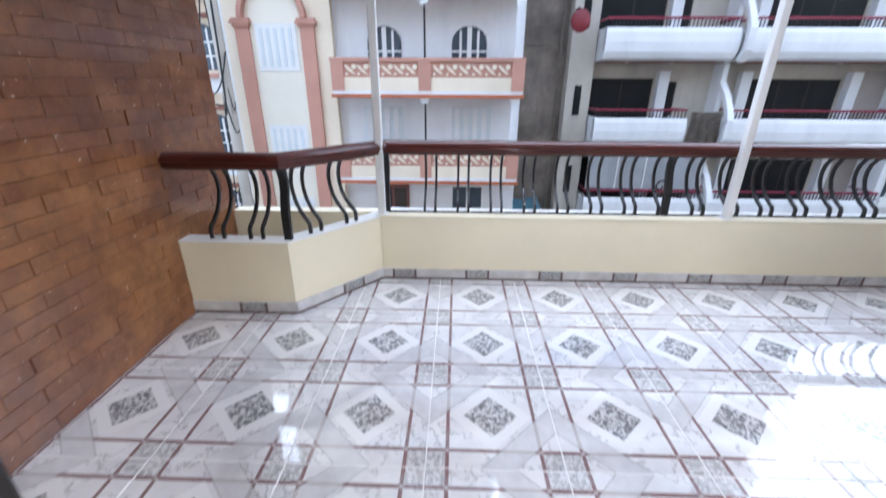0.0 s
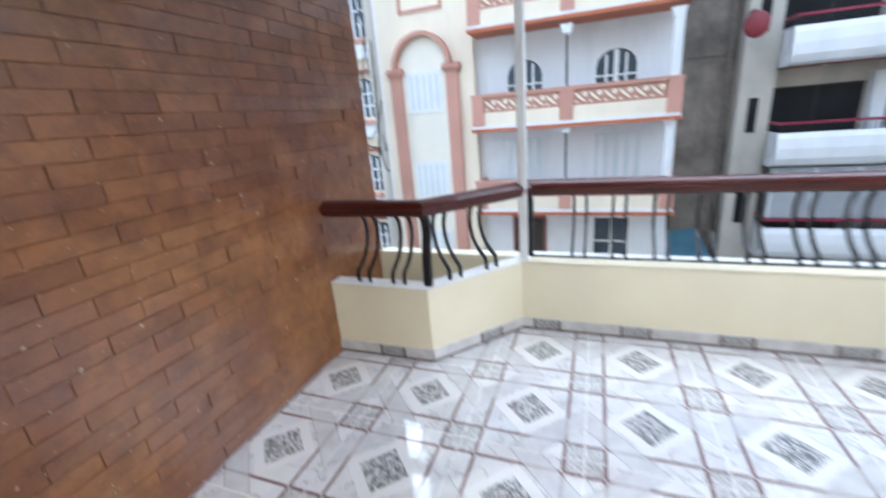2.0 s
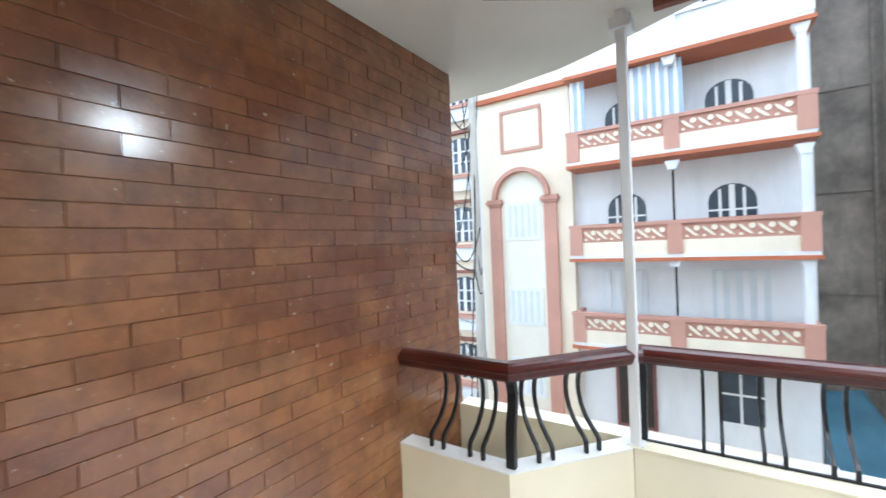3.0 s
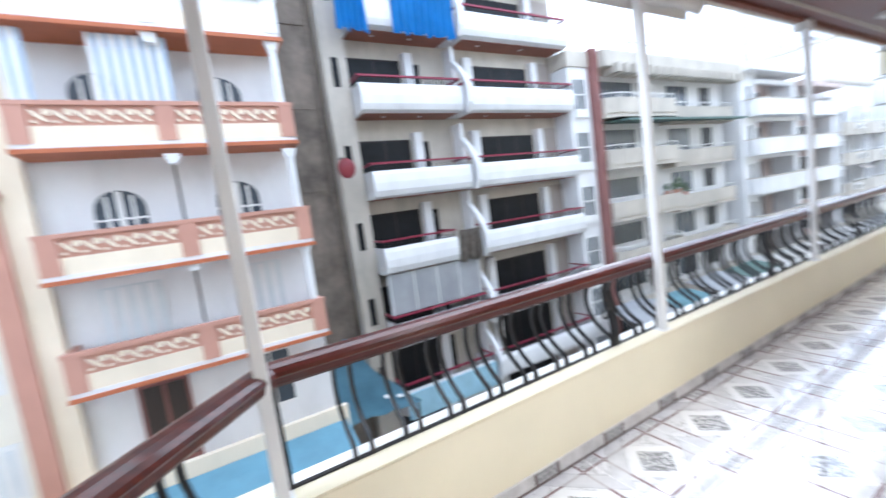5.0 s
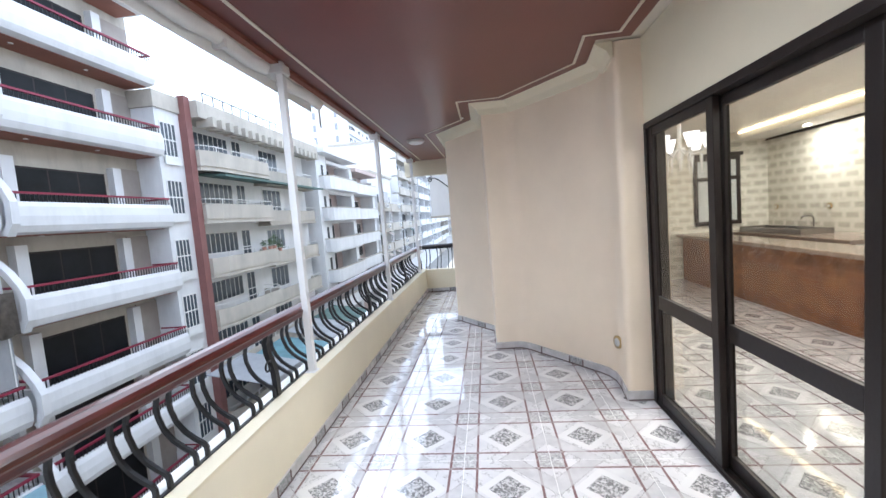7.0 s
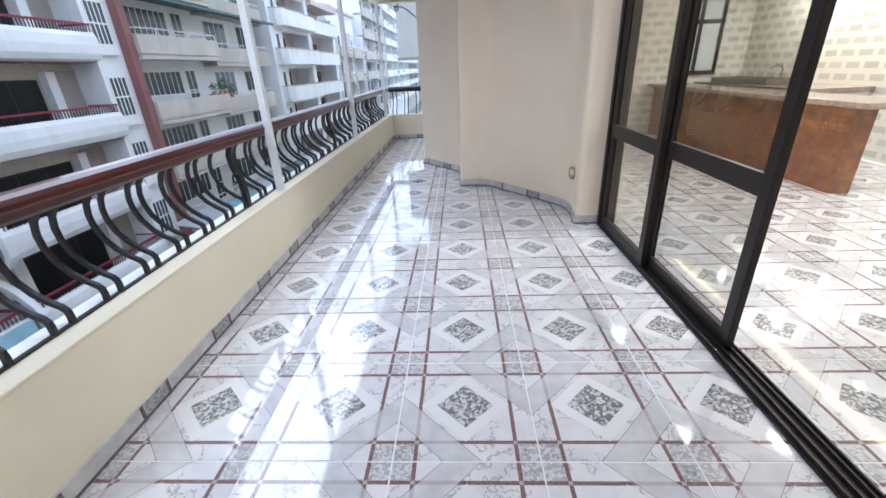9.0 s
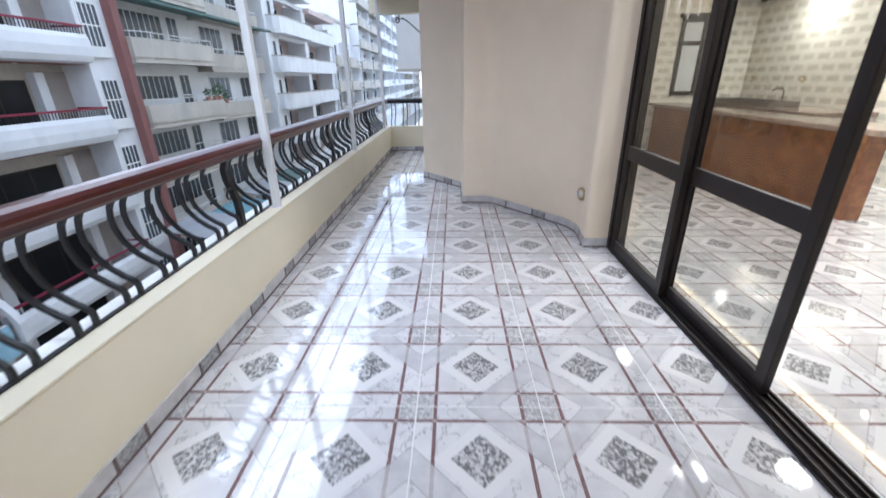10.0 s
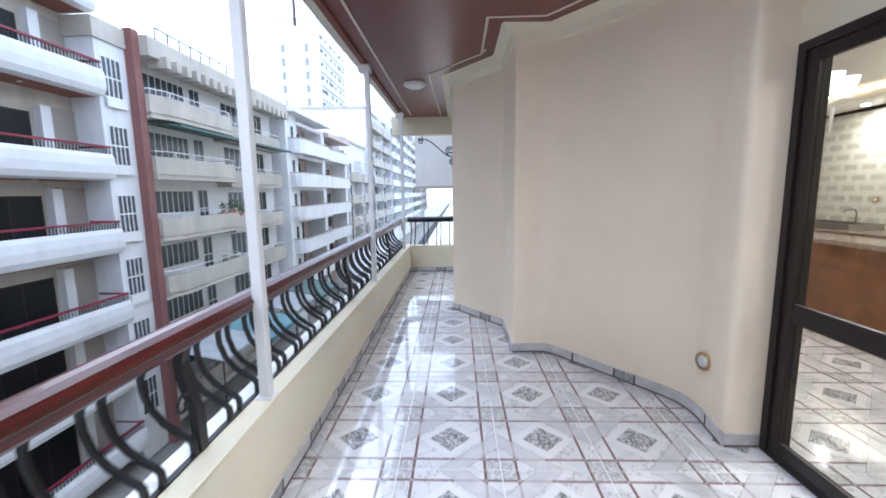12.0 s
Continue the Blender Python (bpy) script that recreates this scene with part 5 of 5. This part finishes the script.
def alley_tarp():
    """A wrinkled tarpaulin falling from the alley's back wall to two posts."""
    o = thing("tarpaulin", 5.0, 11.0, STREET, "wrinkled blue tarpaulin slung down across the alley", "tarpaulin")
    bm = bmesh.new()
    rows = []
    for i in range(15):
        f = i / 14
        row = []
        for j in range(11):
            g = j / 10
            x = (4.3 + 1.0 * g) * (1 - f) + (3.95 + 2.5 * g) * f
            p = Vector((x, 13.75 - 3.7 * f, -3.0 - 1.5 * f - 0.3 * math.sin(math.pi * f)))
            p.z += 0.16 * noise.noise(Vector((x * 1.7, p.y * 1.1, 0.3))) + 0.05 * noise.noise(p * 5)
            row.append(bm.verts.new(p))
        rows.append(row)
    for a, b in zip(rows, rows[1:]):
        for j in range(10):
            bm.faces.new((a[j], a[j + 1], b[j + 1], b[j]))
    bmesh.ops.solidify(bm, geom=bm.faces[:], thickness=0.015)
    part("sheet", bm, M_BLUE, o, "", True)
    for x in (4.05, 6.35):
        part("post", cyl(bmesh.new(), x, 10.15, STREET + 0.02, -4.5, 0.035, n=8), M_IRON, o)
    for x, y, z in ((5.5, 10.6, -4.22), (5.9, 10.5, -4.3)):
        part("patch", boxed(x - 0.09, y - 0.12, z - 0.05, x + 0.09, y + 0.12, z - 0.02, bevel=0.01), M_FRAME, o, "white rag")


alley_tarp()
for x0, x1, y0, y1, zh, m, words in ((17.7, 20.8, 8.7, 11.7, -4.6, M_SHEET, "grey sheet"),
                                     (21.1, 24.6, 8.3, 11.6, -4.9, M_TEAL, "bleached teal"), (25.0, 28.6, 8.6, 11.7, -4.7, M_SHEET, "dull grey"), (29.0, 33.0, 8.4, 11.6, -4.8, M_GREEN, "faded dark green")):
    awning(x0, x1, y0, y1, zh, zh - 0.55, m, words + " awning over the shops along the pavement")


def parked_car(x, y, paint, label):
    o = thing("parked_car", x, y, STREET - 0.1, label, "car")
    z = STREET - 0.1
    prof = [(-2.1, 0.35), (-2.05, 0.75), (-1.35, 0.88), (-0.75, 1.38), (0.75, 1.42), (1.45, 0.95), (2.05, 0.85), (2.12, 0.4)]
    body = upright(bmesh.new(), [(x + a, z + b) for a, b in prof], y - 0.82, y + 0.82)
    bmesh.ops.bevel(body, geom=body.edges[:], offset=0.06, segments=2, affect="EDGES")
    part("body", body, paint, o, "", True)
    glass = upright(bmesh.new(), [(x + a, z + b) for a, b in ((-1.2, 0.92), (-0.72, 1.3), (0.7, 1.34), (1.25, 0.98))], y - 0.835, y + 0.835)
    part("side_windows", glass, M_DARK, o)
    for wx in (-1.3, 1.35):
        for wy in (-0.78, 0.62):
            part("wheel", sweep(bmesh.new(), [(x + wx, y + wy, z + 0.31), (x + wx, y + wy + 0.18, z + 0.31)], ring(0.31, 16)), M_RUBBER, o)


parked_car(9.5, 7.1, M_SHUTTER, "silver-grey saloon car parked at the kerb")
parked_car(21.0, 6.9, M_SHEET, "grey saloon car parked at the kerb")
parked_car(26.5, 6.9, M_RED, "dark red saloon car parked at the kerb")
parked_car(14.2, 7.1, M_FRAME, "white saloon car parked at the kerb")

# neighbour's overhanging block and an iron scroll bracket past the far end
structure("wall_own_house_middle", boxed(END + 0.4, -7.5, -0.22, 60, -3.0, CEIL + 0.3), M_CREAM_PALE, "plain rendered middle storey of the own house", "wall")
nb = thing("neighbour_balcony", 14.5, -1.5, 1.77, "rough pale rendered front of the neighbouring balcony", "balcony")
part("front", boxed(14.0, -3.0, 1.77, 14.25, 0.25, 3.3), M_WHITE, nb)
part("ledge", boxed(13.95, -3.0, 1.7, 14.3, 0.3, 1.77), M_BEIGE, nb)
br = thing("scroll_bracket", END + 0.3, -0.6, 2.4, "black wrought-iron scroll bracket under the end beam", "bracket")


def spiral(cy, cz, r0, turns, start, sgn):
    n = int(turns * 14)
    return [(END + 0.3, cy + sgn * r0 * (1 - 0.75 * i / n) * math.cos(start + turns * 6.283 * i / n), cz + r0 * (1 - 0.75 * i / n) * math.sin(start + turns * 6.283 * i / n)) for i in range(n + 1)]


stem = [(END + 0.3, -0.28 - 0.6 * t, 2.66 - 0.36 * (3 * t * t - 2 * t ** 3)) for t in [i / 10 for i in range(11)]]
for pts in (stem, spiral(-0.22, 2.62, 0.06, 1.4, 0.6, 1), spiral(-0.82, 2.43, 0.09, 1.6, -1.2, 1), spiral(-0.87, 2.2, 0.07, 1.5, 1.4, -1)):
    part("scroll", sweep(bmesh.new(), pts, ring(0.012, 6), Vector((1, 0, 0))), M_IRON, br)
part("hanger", boxed(END + 0.29, -0.27, 2.62, END + 0.31, -0.25, CEIL + 0.013), M_IRON, br)


def street_cable(pts, r=0.02):
    o = thing("street_cable", pts[0][0], pts[0][1], pts[0][2], "thin dark cable slung between the houses", "cable", "street cables")
    p0, p1, sag = Vector(pts[0]), Vector(pts[1]), pts[2]
    line = [p0.lerp(p1, i / 14) + Vector((0, 0, -sag * 4 * (i / 14) * (1 - i / 14))) for i in range(15)]
    part("strand", sweep(bmesh.new(), line, ring(r, 5)), M_RUBBER, o)


pole = thing("utility_pole", -5.2, 10.3, STREET, "weathered beige utility pole hung with cables", "pole")
part("shaft", cone(bmesh.new(), -5.2, 10.3, STREET + 0.02, 9.5, 0.2, 0.13, 12), M_BEIGE, pole)
part("crossarm", boxed(-6.0, 10.25, 8.3, -4.5, 10.35, 8.42), M_BARK, pole)
crng = random.Random(11)
for i in range(13):
    z0 = crng.uniform(-3, 8.3)
    street_cable(((-5.2 + crng.uniform(-0.2, 0.2), 10.2, z0), (-6.1 + crng.uniform(-0.5, 1.3), 10.0 + crng.uniform(-0.3, 0.6), z0 + crng.uniform(-4, 1.5)), crng.uniform(0.2, 1.1)), crng.choice((0.016, 0.022, 0.03)))
street_cable(((-5.1, 10.6, 7.5), (-5.9, 10.4, -6.8), -0.5))
street_cable(((-5.7, 10.4, 8.5), (-5.1, 10.6, -3.0), 1.2))
street_cable(((-7.0, 9.6, 6.0), (-5.8, 10.9, 3.0), 0.8), 0.015)
street_cable(((-7.3, 9.6, 2.5), (-5.8, 10.9, -2.5), 0.6), 0.015)
street_cable(((-7.2, 10.9, -0.5), (-5.4, 10.95, -1.2), 0.3), 0.012)


# ---- tiles and bricks, piece by piece ----
def tile_mesh():
    h = T / 2 - 0.003
    bm = boxed(-h, -h, -0.012, h, h, 0.0)
    bmesh.ops.bevel(bm, geom=[e for e in bm.edges if min(v.co.z for v in e.verts) > -0.001], offset=0.0015, segments=1, affect="EDGES")
    return mesh_of("tile", bm, M_TILE)


TILE = tile_mesh()
for i in range(17):
    for k in range(12):
        parent = floor if k < 5 else floor_room
        turn = 90 * ((i + k) % 2) + 180 * ((i * 7 + k * 3) % 2)
        piece("tile", TILE, parent, pose(T * (i + 0.5), -T * (k + 0.5), 0, 0, 0, turn))

BW, BH = 0.305, 0.0805


def slip_mesh(w):
    bm = boxed(-0.013, -w / 2 + 0.0012, 0.0011, 0.0, w / 2 - 0.0012, BH - 0.0011)
    bmesh.ops.bevel(bm, geom=[e for e in bm.edges if min(v.co.x for v in e.verts) > -0.001], offset=0.0016, segments=1, affect="EDGES")
    return mesh_of("brick", bm, M_BRICK)


SLIP, HALF = slip_mesh(BW), slip_mesh(BW / 2)
rng = random.Random(4)
far = bmesh.new()
for r in range(38):
    z = r * BH
    off = 0.0 if r % 2 else BW / 2
    y = 0.17
    first = True
    while y > -2.92:
        w = BW / 2 if (first and r % 2) else BW
        first = False
        m = pose(BX + rng.uniform(-0.0015, 0.0025), y - w / 2, z, 0, rng.uniform(-1.3, 1.3), rng.uniform(-1.1, 1.1))
        if z < 2.5:
            piece("brick", HALF if w < BW else SLIP, brick_wall, m)
        else:
            n0 = len(far.verts)
            far.from_mesh(HALF if w < BW else SLIP)
            far.verts.ensure_lookup_table()
            for v in far.verts[n0:]:
                v.co = m @ v.co
        y -= w
rest = part("brick_courses", far, M_BRICK, brick_wall)
rest["kind"] = "stuff"

# bricks of the kitchen bar
CB = mesh_of("brick", boxed(-0.152, 0.0, 0.0005, 0.152, 0.012, 0.0805, bevel=0.001), M_BRICK)
CH = mesh_of("brick", boxed(-0.074, 0.0, 0.0005, 0.072, 0.012, 0.0805, bevel=0.001), M_BRICK)
CE = mesh_of("brick", boxed(-0.105, 0.0, 0.0005, 0.105, 0.012, 0.0805, bevel=0.001), M_BRICK)
for r in range(11):
    x = 5.17 + (0.15 if r % 2 else 0.3)
    while x < 9.8:
        piece("brick", CB, counter, pose(x, -5.56, r * 0.081))
        x += 0.305
    if not r % 2:
        piece("brick", CH, counter, pose(5.245, -5.56, r * 0.081))
    piece("brick", CE, counter, pose(5.17, -5.655, r * 0.081, 0, 0, 90))
